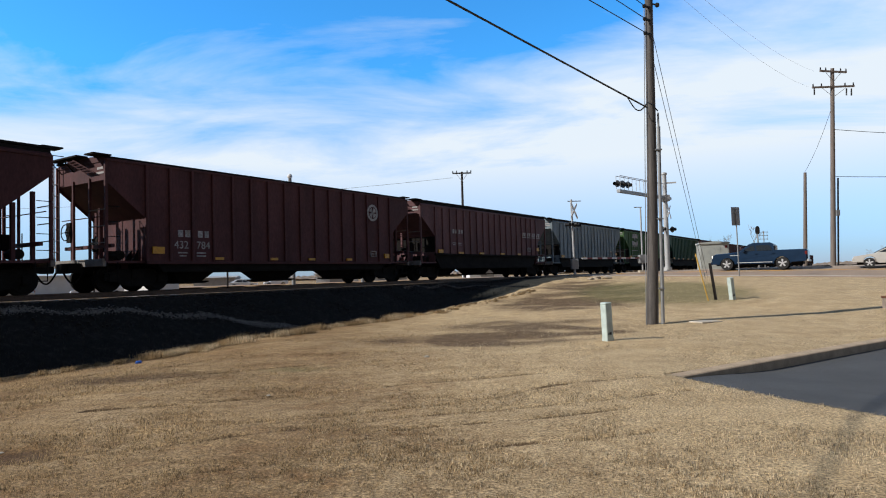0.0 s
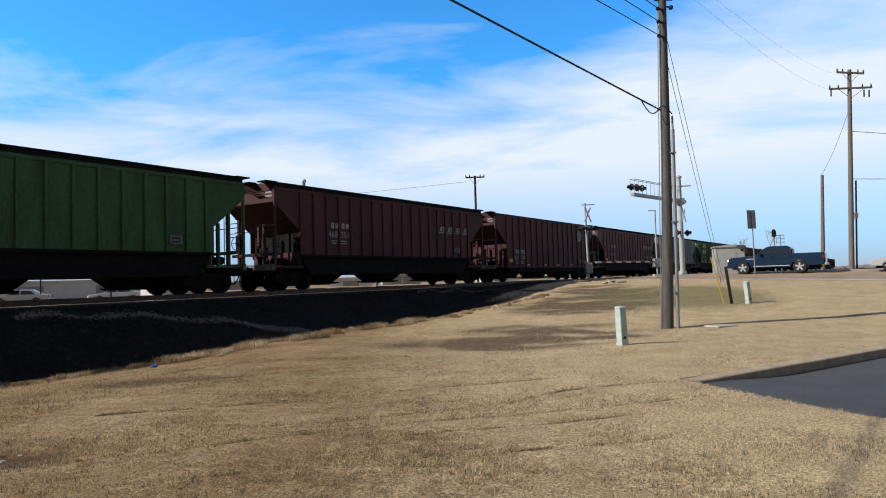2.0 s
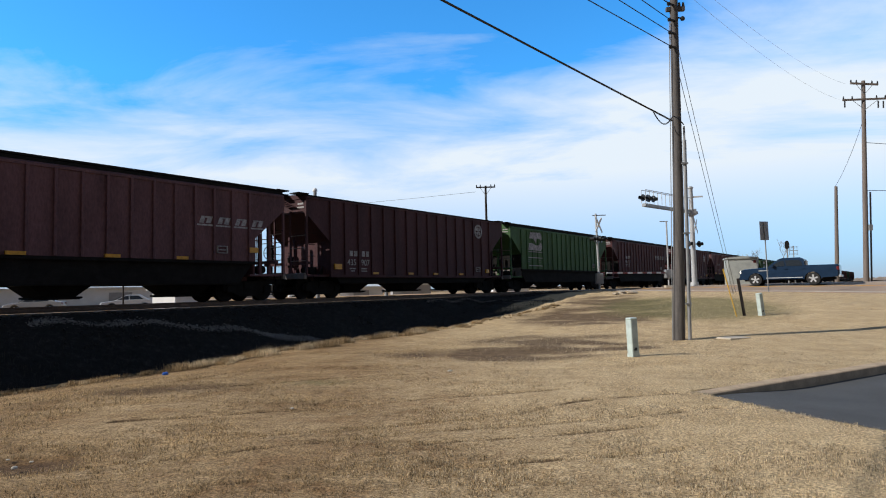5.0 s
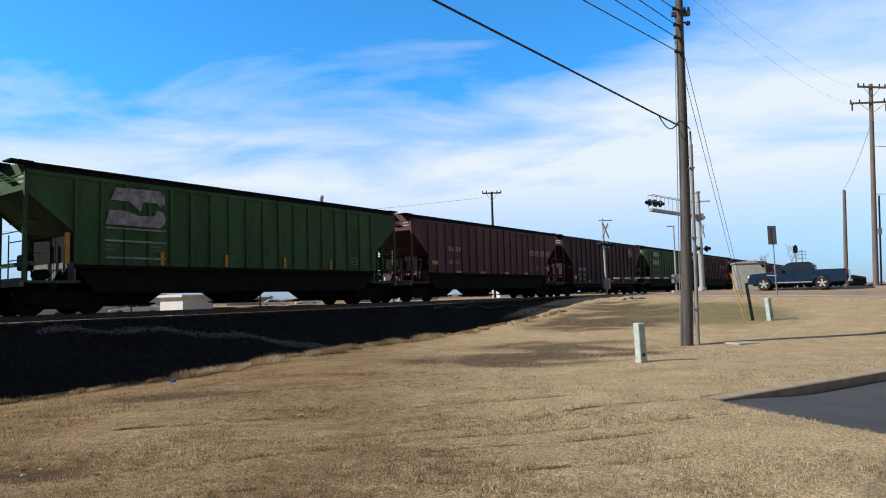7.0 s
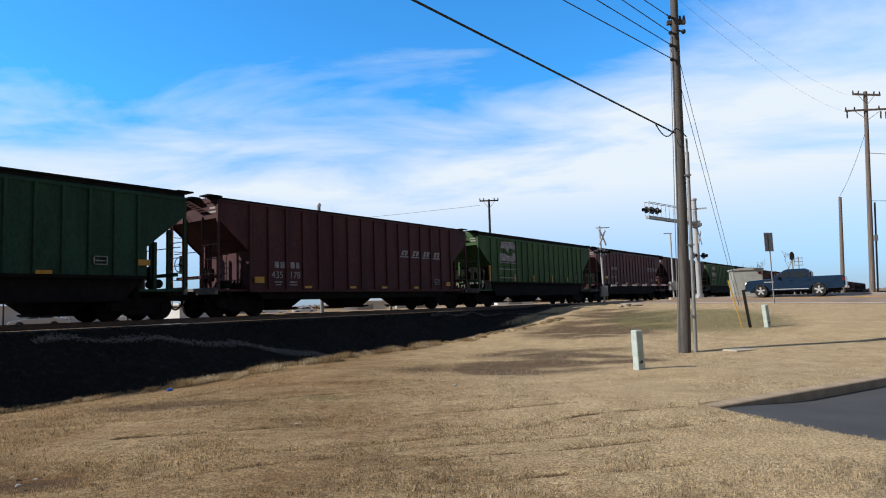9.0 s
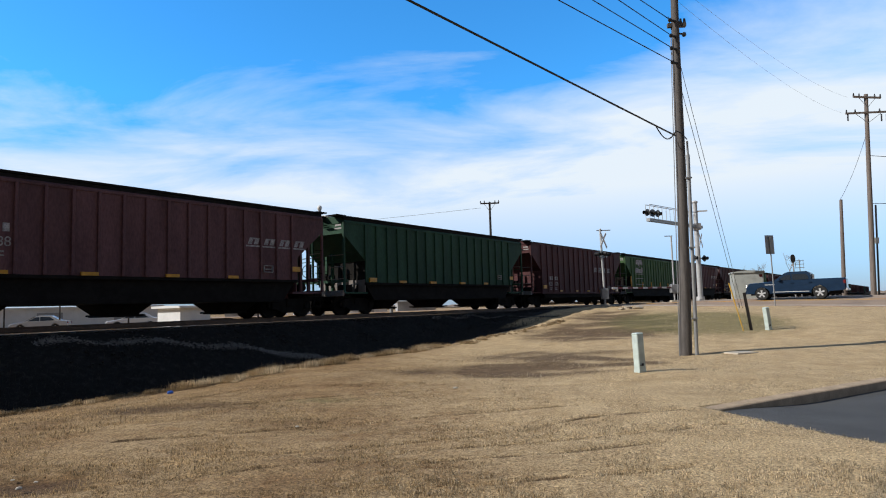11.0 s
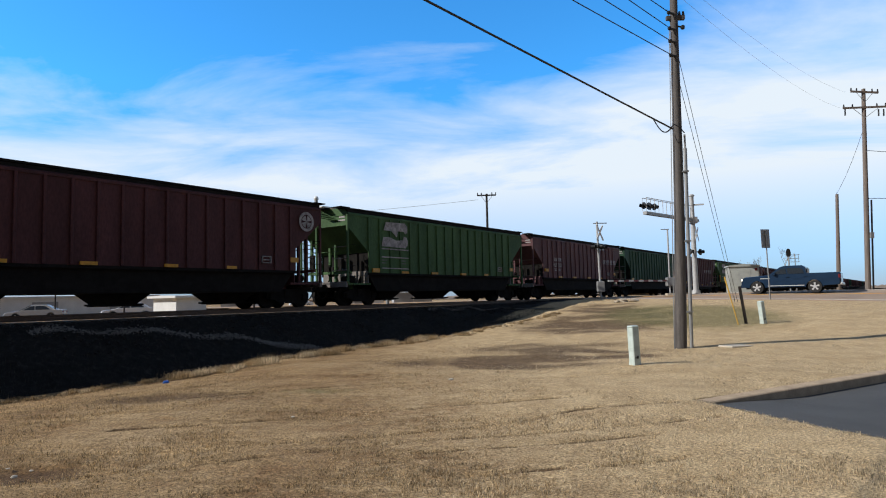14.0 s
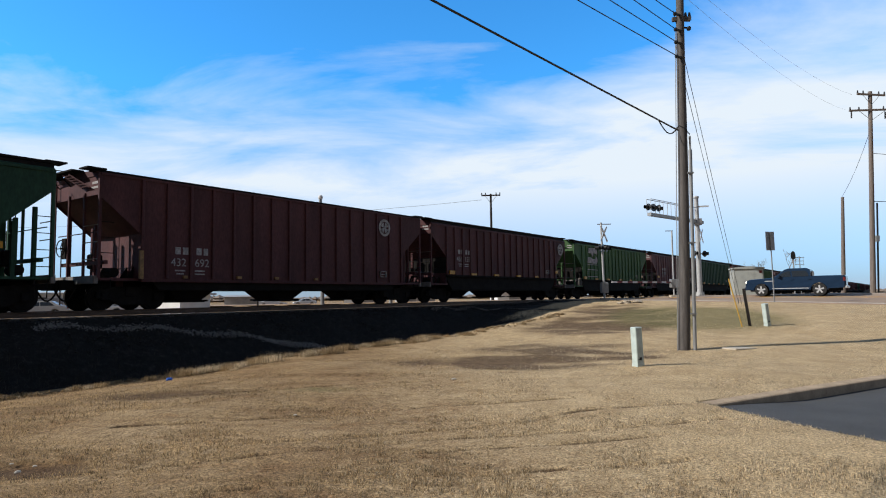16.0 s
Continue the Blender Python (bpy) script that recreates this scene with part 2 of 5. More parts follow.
def lawn_material():
    """Dormant turf: straw with red-brown soil patches, mowing streaks, worn thatch and painted near-black shade beside
    the track.
    """
    m = bpy.data.materials.new("dormant_lawn")
    m.use_nodes = True
    nt = m.node_tree
    N, L = nt.nodes.new, nt.links.new
    b = nt.nodes["Principled BSDF"]
    b.inputs["Roughness"].default_value = 0.95
    b.inputs["Specular IOR Level"].default_value = 0.15
    tc = N("ShaderNodeTexCoord")

    def tex(scale, detail, rot=0.0, st=(1, 1, 1), rough=0.6):
        mp, n = N("ShaderNodeMapping"), N("ShaderNodeTexNoise")
        mp.inputs["Scale"].default_value, mp.inputs["Rotation"].default_value = st, (0, 0, radians(rot))
        L(tc.outputs["Object"], mp.inputs[0]), L(mp.outputs[0], n.inputs["Vector"])
        n.inputs["Scale"].default_value, n.inputs["Detail"].default_value, n.inputs["Roughness"].default_value = scale, detail, rough
        return n.outputs[0]

    def ramp(src, stops):
        r = N("ShaderNodeValToRGB")
        els = r.color_ramp.elements
        while len(els) < len(stops):
            els.new(0.5)
        for e, (pos, col) in zip(els, stops):
            e.position, e.color = pos, (*col, 1)
        L(src, r.inputs[0])
        return r.outputs[0]

    def mul(a, c, fac=1.0):
        x = N("ShaderNodeMix")
        x.data_type, x.blend_type = "RGBA", "MULTIPLY"
        x.inputs[0].default_value = fac
        L(a, x.inputs[6]), L(c, x.inputs[7])
        return x.outputs[2]

    base = ramp(tex(0.35, 6), [(0.3, (0.225, 0.138, 0.070)), (0.5, (0.305, 0.218, 0.124)), (0.72, (0.41, 0.31, 0.19))])
    soil = ramp(tex(0.9, 8, 0, (1, 1, 1), 0.7), [(0.30, (0.72, 0.58, 0.46)), (0.48, (1, 1, 1)), (0.7, (1.08, 1.06, 1.02))])
    streak = ramp(tex(1.3, 6, -14, (0.4, 1.8, 1)), [(0.36, (0.80, 0.76, 0.7)), (0.5, (1, 1, 1)), (0.75, (1.06, 1.05, 1.0))])
    grain = ramp(tex(38, 6, 0, (1, 1, 1), 0.75), [(0.34, (0.22, 0.19, 0.16)), (0.5, (0.98, 0.97, 0.95)), (0.64, (1.75, 1.7, 1.6))])
    mid = ramp(tex(7, 5, 0, (1, 1, 1), 0.7), [(0.3, (0.66, 0.61, 0.56)), (0.5, (1, 1, 1)), (0.7, (1.2, 1.19, 1.15))])
    c = mul(mul(mul(mul(base, soil), streak), grain), mid)

    def blend(c, name, col, soft, amount):
        at = N("ShaderNodeAttribute")
        at.attribute_name = name
        add, mx = N("ShaderNodeMath"), N("ShaderNodeMix")
        add.operation, mx.data_type = "MULTIPLY_ADD", "RGBA"
        L(tex(6, 6, 0, (1, 1, 1), 0.75), add.inputs[0])
        add.inputs[1].default_value, add.inputs[2].default_value = soft, -soft / 2
        sm, mr = N("ShaderNodeMath"), N("ShaderNodeMapRange")
        sm.operation = "ADD"
        L(at.outputs["Fac"], sm.inputs[0]), L(add.outputs[0], sm.inputs[1])
        mr.inputs[1].default_value, mr.inputs[2].default_value, mr.inputs[4].default_value = 0.2, 0.6, amount
        L(sm.outputs[0], mr.inputs[0])
        L(mr.outputs[0], mx.inputs[0]), L(c, mx.inputs[6])
        L(mul(col, grain), mx.inputs[7])
        return mx.outputs[2]

    # paler straw that paints in the lawn's brightening from left to right
    c = blend(c, "pale", ramp(tex(1.5, 5), [(0.3, (0.40, 0.295, 0.17)), (0.7, (0.57, 0.445, 0.275))]), 0.9, 0.9)
    c = blend(c, "wear", ramp(tex(3, 4), [(0.3, (0.058, 0.035, 0.021)), (0.7, (0.125, 0.080, 0.048))]), 1.0, 0.85)
    c = blend(c, "green", ramp(tex(3, 4), [(0.3, (0.11, 0.11, 0.045)), (0.7, (0.19, 0.165, 0.075))]), 1.2, 0.75)
    # shade on the grey embankment, put into the colour as near black
    c = blend(c, "bank_shade", ramp(tex(5, 6), [(0.3, (0.009, 0.009, 0.008)), (0.55, (0.016, 0.015, 0.014)), (0.75, (0.038, 0.036, 0.033))]), 0.9, 1.0)
    L(c, b.inputs["Base Color"])
    bp = N("ShaderNodeBump")
    bp.inputs["Strength"].default_value, bp.inputs["Distance"].default_value = 0.7, 0.03
    L(tex(30, 6, 0, (1, 1, 1), 0.7), bp.inputs["Height"])
    L(bp.outputs[0], b.inputs["Normal"])
    return m


M["lawn"] = lawn_material()


def let_light_through(m, share):
    """Thin dry leaves: part of the light that falls on one face leaves by the other."""
    nt = m.node_tree
    N, L = nt.nodes.new, nt.links.new
    b, out = nt.nodes["Principled BSDF"], nt.nodes["Material Output"]
    tr, mx = N("ShaderNodeBsdfTranslucent"), N("ShaderNodeMixShader")
    L(b.inputs["Base Color"].links[0].from_socket, tr.inputs["Color"])
    mx.inputs[0].default_value = share
    L(b.outputs[0], mx.inputs[1]), L(tr.outputs[0], mx.inputs[2]), L(mx.outputs[0], out.inputs["Surface"])


for leaf in ("straw", "straw_pale"):
    let_light_through(M[leaf], 0.45)


# ---- mesh helpers ----
def part(name, bm, mat, parent=None, label="", smooth=False):
    me = bpy.data.meshes.new(name)
    bm.to_mesh(me)
    bm.free()
    if smooth:
        for f in me.polygons:
            f.use_smooth = True
    me.materials.append(M[mat] if isinstance(mat, str) else mat)
    ob = new(name, me)
    if parent is not None:
        ob.parent = parent
    if label:
        ob["label"] = label
    return ob


def thing(name, label, category, m=None, group="", kind=""):
    ob = new(name)
    ob.empty_display_size = 0.2
    if m is not None:
        ob.matrix_world = m
    return tagged(ob, label, category, group, kind)


def box(bm, x0, x1, y0, y1, z0, z1, bevel=0.0, m=None):
    r = bmesh.ops.create_cube(bm, size=1.0)
    t = Matrix.Translation(((x0 + x1) / 2, (y0 + y1) / 2, (z0 + z1) / 2)) @ Matrix.Diagonal((x1 - x0, y1 - y0, z1 - z0, 1))
    bmesh.ops.transform(bm, matrix=(m @ t) if m is not None else t, verts=r["verts"])
    if bevel:
        es = list({e for v in r["verts"] for e in v.link_edges})
        bmesh.ops.bevel(bm, geom=es, offset=bevel, segments=1, affect="EDGES")
    return bm


def tube(bm, a, b, r0, r1=None, n=10, caps=True):
    a, b = Vector(a), Vector(b)
    d = b - a
    r = bmesh.ops.create_cone(bm, cap_ends=caps, segments=n, radius1=r0, radius2=r0 if r1 is None else r1, depth=d.length)
    q = Vector((0, 0, 1)).rotation_difference(d).to_matrix().to_4x4()
    bmesh.ops.transform(bm, matrix=Matrix.Translation((a + b) / 2) @ q, verts=r["verts"])
    return bm


def ball(bm, c, r, seg=12, sc=(1, 1, 1)):
    k = bmesh.ops.create_uvsphere(bm, u_segments=seg, v_segments=max(6, seg // 2), radius=r)
    bmesh.ops.transform(bm, matrix=Matrix.Translation(c) @ Matrix.Diagonal((*sc, 1)), verts=k["verts"])
    return bm


def prism(bm, outline, axis, a, b):
    """Closed outline in two coordinates, pushed along the axis from a to b."""
    def at(p, h):
        return {"x": (h, p[0], p[1]), "y": (p[0], h, p[1]), "z": (p[0], p[1], h)}[axis]
    va, vb = [bm.verts.new(at(p, a)) for p in outline], [bm.verts.new(at(p, b)) for p in outline]
    n = len(outline)
    fs = [bm.faces.new(va), bm.faces.new(vb[::-1])]
    for i in range(n):
        fs.append(bm.faces.new((va[i], vb[i], vb[(i + 1) % n], va[(i + 1) % n])))
    bmesh.ops.recalc_face_normals(bm, faces=fs)
    return bm


def B():
    return bmesh.new()


def bx(*a, **k):
    return box(bmesh.new(), *a, **k)


def tb(*a, **k):
    return tube(bmesh.new(), *a, **k)


def wire(name, a, b, sag, r, mat, label, category, group=""):
    """A hanging wire as one thin swept tube."""
    a, b = Vector(a), Vector(b)
    bm, rings, n = B(), [], 24
    side = (b - a).cross(Vector((0, 0, 1))).normalized()
    for i in range(n + 1):
        t = i / n
        c = a.lerp(b, t) - Vector((0, 0, 4 * sag * t * (1 - t)))
        rings.append([bm.verts.new(c + side * (r * math.cos(q)) + Vector((0, 0, r * math.sin(q)))) for q in (0.0, 1.5708, 3.1416, 4.7124)])
    for p, q in zip(rings, rings[1:]):
        for k in range(4):
            bm.faces.new((p[k], p[(k + 1) % 4], q[(k + 1) % 4], q[k]))
    return tagged(part(name, bm, mat), label, category, group)


# ---- ground ----
AZ = 33.265
UX, UY = math.sin(radians(AZ)), math.cos(radians(AZ))      # along the track, the way the train goes
NX, NY = -UY, UX                                           # across the track, away from the camera
RAIL_Z, TRACK_P = 1.27, 22.48                              # top of rail; centre line of the track


def tp(p, s, z=0.0):
    """A place from its distance across and along the track."""
    return Vector((NX * p + UX * s, NY * p + UY * s, z))


def sstep(a, b, v):
    t = np.clip((v - a) / (b - a), 0, 1)
    return t * t * (3 - 2 * t)


ROAD_S0, ROAD_S1 = 42.6, 52.4


def road_z(p, s=50.0):
    """The road is banked: its near edge lies lower than its far edge, but for the crossing itself."""
    far = np.interp(p, [-200, -60, -20, -5, 10, 15, 19, 30, 60, 120], [0.6, 0.9, 1.3, 1.45, 1.46, 1.38, 1.27, 1.25, 1.0, 0.8])
    near = np.interp(p, [-200, -60, -20, -1, 5.5, 16, 19, 30, 60, 120], [0.2, 0.3, 0.5, 0.78, 0.98, 1.20, 1.27, 1.25, 1.0, 0.8])
    f = np.clip((np.asarray(s, float) - ROAD_S0) / (ROAD_S1 - ROAD_S0), 0, 1)
    return near + (far - near) * f


LOT = ((3.30, 9.33), (0.826, 0.563), (0.40, -0.9165))        # corner of the car park and its two edges


def lot_inside(x, y):
    a, b = LOT[1], LOT[2]
    det = a[0] * b[1] - a[1] * b[0]
    dx, dy = x - LOT[0][0], y - LOT[0][1]
    return (dx * b[1] - dy * b[0]) / det, (a[0] * dy - a[1] * dx) / det


def ground_z(x, y):
    x, y = np.asarray(x, float), np.asarray(y, float)
    p, s = NX * x + NY * y, UX * x + UY * y
    edge = np.interp(p, [-60, -15, -1, 5.5, 16.4, 20], [0.2, 0.45, 0.77, 0.98, 1.2, 1.2])
    lawn = edge * sstep(17, 41.5, s)
    lawn = lawn - 0.10 * sstep(4, 12, x) * (1 - sstep(17, 30, s))
    lawn = lawn + 0.035 * np.sin(x * 0.9 + 0.6 * np.sin(y * 0.5)) * np.sin(y * 0.7 + 1.1)
    lawn = lawn - 0.30 * (1 - sstep(5, 17, s)) * sstep(10.5, 15, p)
    ditch = -0.42 * np.exp(-((p - 17.6) / 1.9) ** 2) * (1 - sstep(24, 40, s))
    z = lawn + ditch
    # the embankment of the track
    z = np.maximum(z, np.where(p > 15, 1.0 - np.clip(20.3 - p, 0, 9) / 1.9, -9))
    z = np.where(p > 20.3, 1.0, z)
    far = 0.28 + 0.72 * (1 - sstep(24.9, 29, p))
    z = np.where(p > 24.6, far, z)
    # the road on its bank
    w = sstep(40.8, 42.4, s) * (1 - sstep(53.2, 56, s))
    beyond = np.interp(s, [52, 60, 90, 200], [1.32, 1.25, 0.9, 0.7])
    z = np.where((s > 53.2) & (p < 20.3), beyond, z)
    z = z * (1 - w) + (road_z(p, s) - 0.05) * w
    a, b = lot_inside(x, y)
    z = np.where((a > -0.03) & (b > -0.16), -0.6, z)
    return z


# old mower ruts: a line over the lawn and its half width
RUTS = [
    ([(-3.6, 5.9), (-2.74, 6.21), (-1.97, 6.53), (-1.2, 6.9), (-0.33, 7.23), (0.88, 7.61), (2.36, 8.03), (3.1, 8.35)], 0.06),
    ([(-3.9, 6.7), (-2.6, 7.0), (-1.54, 7.3), (-0.5, 7.75), (0.5, 8.2), (1.33, 8.83), (2.87, 9.34)], 0.06),
    ([(-4.4, 7.9), (-2.6, 8.6), (-0.43, 9.6), (1.5, 9.92)], 0.06),
    ([(-6.6, 9.0), (-5.6, 10.37), (-5.2, 12.17), (-4.6, 13.8)], 0.06),
    ([(-7.3, 9.8), (-6.2, 11.4), (-5.6, 13.0)], 0.06),
    ([(-2.2, 5.2), (-0.6, 5.7), (1.0, 6.1), (2.0, 6.4)], 0.035),
    ([(-0.9, 6.5), (0.7, 6.9), (2.1, 7.4)], 0.03),
    ([(-4.6, 10.6), (-2.8, 11.6), (-0.8, 12.2)], 0.06),
    ([(1.0, 12.4), (2.6, 12.9), (4.2, 13.1)], 0.03),
]


def pale_at(x, y):
    """Paler straw towards the car park and the road, with the lawn's brighter light there put into its colour."""
    return 0.78 * sstep(-4.5, 4.5, x + 0.12 * (y - 8)) * (1 - 0.6 * sstep(17, 27, NX * x + NY * y))


HASH = np.random.RandomState(3).uniform(0, 1, 4096)


def clumps(x, y, size):
    """Smooth random field from 0 to 1 with lumps of the given size."""
    u, v = x / size, y / size
    i, j = np.floor(u).astype(np.int64), np.floor(v).astype(np.int64)
    a, b = u - i, v - j
    a, b = a * a * (3 - 2 * a), b * b * (3 - 2 * b)

    def at(m, n):
        return HASH[(m * 7919 + n * 104729 + m * n * 31) % 4096]
    return (at(i, j) * (1 - a) + at(i + 1, j) * a) * (1 - b) + (at(i, j + 1) * (1 - a) + at(i + 1, j + 1) * a) * b


def wear_at(x, y):
    """How far the turf is worn to dark thatch: the ruts and a few bare patches."""
    wear = np.zeros(np.shape(x))
    for pts, w in RUTS:
        d = np.full(np.shape(x), 9.0)
        for (x0, y0), (x1, y1) in zip(pts, pts[1:]):
            q = np.clip(((x - x0) * (x1 - x0) + (y - y0) * (y1 - y0)) / ((x1 - x0) ** 2 + (y1 - y0) ** 2), 0, 1)
            d = np.minimum(d, np.hypot(x - x0 - q * (x1 - x0), y - y0 - q * (y1 - y0)))
        wear = np.maximum(wear, 1.15 * np.exp(-(d / w) ** 2) * np.clip(0.6 + 0.7 * np.sin(x * 3.1 + y * 1.3) * np.sin(x * 7.3 - y * 4.1) + 0.3 * np.sin(x * 1.1), 0.25, 1))
    p, s = NX * x + NY * y, UX * x + UY * y
    for cx, cy, ax, ay, k in ((0.9, 15.8, 2.6, 1.4, 1.3), (3.0, 16.6, 1.8, 0.9, 0.9), (2.6, 19.0, 3.0, 2.2, 0.75), (5.2, 27.5, 3.2, 3.4, 1.1), (7.4, 32.5, 2.4, 5.0, 1.0), (-5.0, 10.6, 1.6, 0.8, 0.6), (-4.21, 6.07, 0.55, 0.30, 1.3), (-6.8, 9.6, 1.0, 0.6, 0.6)):
        wear = np.maximum(wear, k * np.exp(-(((x - cx) / ax) ** 2 + ((y - cy) / ay) ** 2) ** 1.3))
    return np.maximum(wear, 0.7 * np.exp(-((p - 14.3) / 0.5) ** 2) * (s < 12))


def make_ground():
    def axis(lo, near0, near1, hi, step, far):
        fine = np.concatenate([np.arange(lo, near0, step), np.arange(near0, near1, 0.06), np.arange(near1, hi + step / 2, step)])
        out = step * 1.3 ** np.arange(1, 40)
        out = np.cumsum(out)
        out = out[out < far]
        return np.concatenate([(lo - out)[::-1], fine, hi + out])
    xs, ys = axis(-20, -8, 9, 30, 0.15, 4200), axis(-2, 4, 14, 52, 0.15, 4200)
    X, Y = np.meshgrid(xs, ys)
    Z = ground_z(X, Y)
    nz = np.array([noise.noise((x * 0.8, y * 0.8, 0.0)) for x, y in zip(X.ravel(), Y.ravel())]).reshape(X.shape)
    p = NX * X + NY * Y
    s = UX * X + UY * Y
    rough = 0.02 + 0.05 * ((p > 14.5) & (p < 20.5))
    Z = Z + nz * rough
    wear = wear_at(X, Y)
    Z = Z - 0.045 * np.clip(wear, 0, 1) * (p < 15)
    wear = wear * (0.88 + 1.0 * nz)
    green = 1.6 * np.exp(-(((X - 9.8) / 3.0) ** 2 + ((Y - 29.5) / 4.5) ** 2)) + 0.5 * np.exp(-(((X + 2.6) / 0.8) ** 2 + ((Y - 11.2) / 0.4) ** 2))
    # band along ditch and track where the train's shade is painted in
    bank_shade = sstep(15.2, 16.4, p + 0.35 * nz) * (1 - sstep(27.0, 29.0, p)) * (1 - sstep(26, 33, s) * (1 - sstep(17.4, 18.6, p)))
    nx, ny = len(xs), len(ys)
    idx = np.arange(nx * ny).reshape(ny, nx)
    faces = np.stack([idx[:-1, :-1], idx[:-1, 1:], idx[1:, 1:], idx[1:, :-1]], -1).reshape(-1, 4)
    me = bpy.data.meshes.new("ground")
    me.from_pydata(np.stack([X, Y, Z], -1).reshape(-1, 3).tolist(), [], faces.tolist())
    for f in me.polygons:
        f.use_smooth = True
    for name, field in (("pale", pale_at(X, Y)), ("wear", wear), ("green", green), ("bank_shade", bank_shade)):
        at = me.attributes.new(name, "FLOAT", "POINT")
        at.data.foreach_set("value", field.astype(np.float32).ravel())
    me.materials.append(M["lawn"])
    tagged(new("ground", me), "dormant straw-coloured mown lawn rising to a road bank", "ground", kind="structure")


make_ground()


def strip(name, mat, p0, p1, s0, s1, lift, label, category, kind="structure", n=60, flat=None):
    """A sheet with thickness laid over the bank between two pairs of track distances."""
    bm = B()
    ps = [p0 + (p1 - p0) * i / n for i in range(n + 1)]
    rows = []
    for p in ps:
        za, zb = [(float(road_z(p, s)) if flat is None else flat) + lift for s in (s0, s1)]
        rows.append([bm.verts.new(tp(p, s, zz)) for s, zz in ((s0, za - 0.05), (s0, za), (s1, zb), (s1, zb - 0.05))])
    for a, b in zip(rows, rows[1:]):
        for k in range(3):
            bm.faces.new((a[k], b[k], b[k + 1], a[k + 1]))
    bmesh.ops.recalc_face_normals(bm, faces=bm.faces[:])
    return tagged(part(name, bm, mat), label, category, kind=kind)


strip("road", "road", -150, 20.6, ROAD_S0, ROAD_S1, 0.0, "sun-bleached tan asphalt road leading up to the crossing", "road")
strip("road", "road", 24.4, 160, ROAD_S0, ROAD_S1, 0.0, "sun-bleached tan asphalt road beyond the track", "road")
strip("crossing_panel", "concrete", 20.65, 24.35, ROAD_S0 - 0.6, ROAD_S1 + 0.6, -0.02, "concrete crossing panels between the rails", "crossing", flat=1.262)
strip("edge_line", "line", -150, 19, ROAD_S0 + 0.5, ROAD_S0 + 0.72, 0.008, "faded white edge line on the road", "road line")
strip("edge_line", "line", -150, 19, ROAD_S1 - 0.40, ROAD_S1 - 0.25, 0.006, "faded white edge line on the road", "road line")
strip("centre_line", "yellow", -150, 17, 48.35, 48.45, 0.006, "double yellow centre line on the road", "road line")


def make_lot():
    a, b = Vector(LOT[1]), Vector(LOT[2])
    c = Vector(LOT[0])
    bm = B()
    us = [0, 0.3, 0.6, 0.9, 1.2, 1.5, 1.8, 2.1, 2.4, 2.7, 3.2, 6, 12, 24, 45]
    rows = []
    for u in us:
        z = -0.035 - 0.12 * float(sstep(0.0, 2.7, u))
        rows.append([bm.verts.new((*(c + a * u + b * v), h)) for v, h in ((0.0, -0.5), (0.0, z), (25.0, z), (25.0, -0.5))])
    for q, r in zip(rows, rows[1:]):
        for k in range(4):
            bm.faces.new((q[k], r[k], r[(k + 1) % 4], q[(k + 1) % 4]))
    bm.faces.new(rows[0]), bm.faces.new(rows[-1])
    bmesh.ops.recalc_face_normals(bm, faces=bm.faces[:])
    tagged(part("parking_lot", bm, "asphalt"), "dark asphalt car park below the lawn", "car park", kind="structure")
    # kerb along the far edge: lengths with a joint between
    k = thing("kerb", "low concrete kerb along the asphalt car park", "kerb", Matrix.Translation((c.x, c.y, 0)) @ pose(0, 0, 0, 0, 0, math.degrees(math.atan2(a.y, a.x))), kind="structure")
    proto = None
    for i in range(15):
        if proto is None:
            proto = part("kerb_stone", prism(B(), [(0.0, -0.35), (0.0, -0.012), (0.02, 0.004), (0.17, 0.022), (0.19, 0.018), (0.19, -0.35)], "x", 0.0, 2.99), "kerb", k)
            piece = proto
        else:
            piece = new("kerb_stone", proto.data)
            piece.parent = k
        piece.location = (i * 3.0, 0, -0.004 * i)
    # thin concrete edging, nearly flush, down the lawn's side
    e = thing("lot_edging", "thin pale concrete edging between lawn and asphalt", "edging", Matrix.Translation((c.x, c.y, 0)) @ pose(0, 0, 0, 0, 0, math.degrees(math.atan2(b.y, b.x))), kind="structure")
    for i in range(8):
        part("edging_length", bx(i * 3.0, i * 3.0 + 2.99, -0.02, 0.022, -0.35, -0.022, bevel=0.006), "kerb", e)


make_lot()


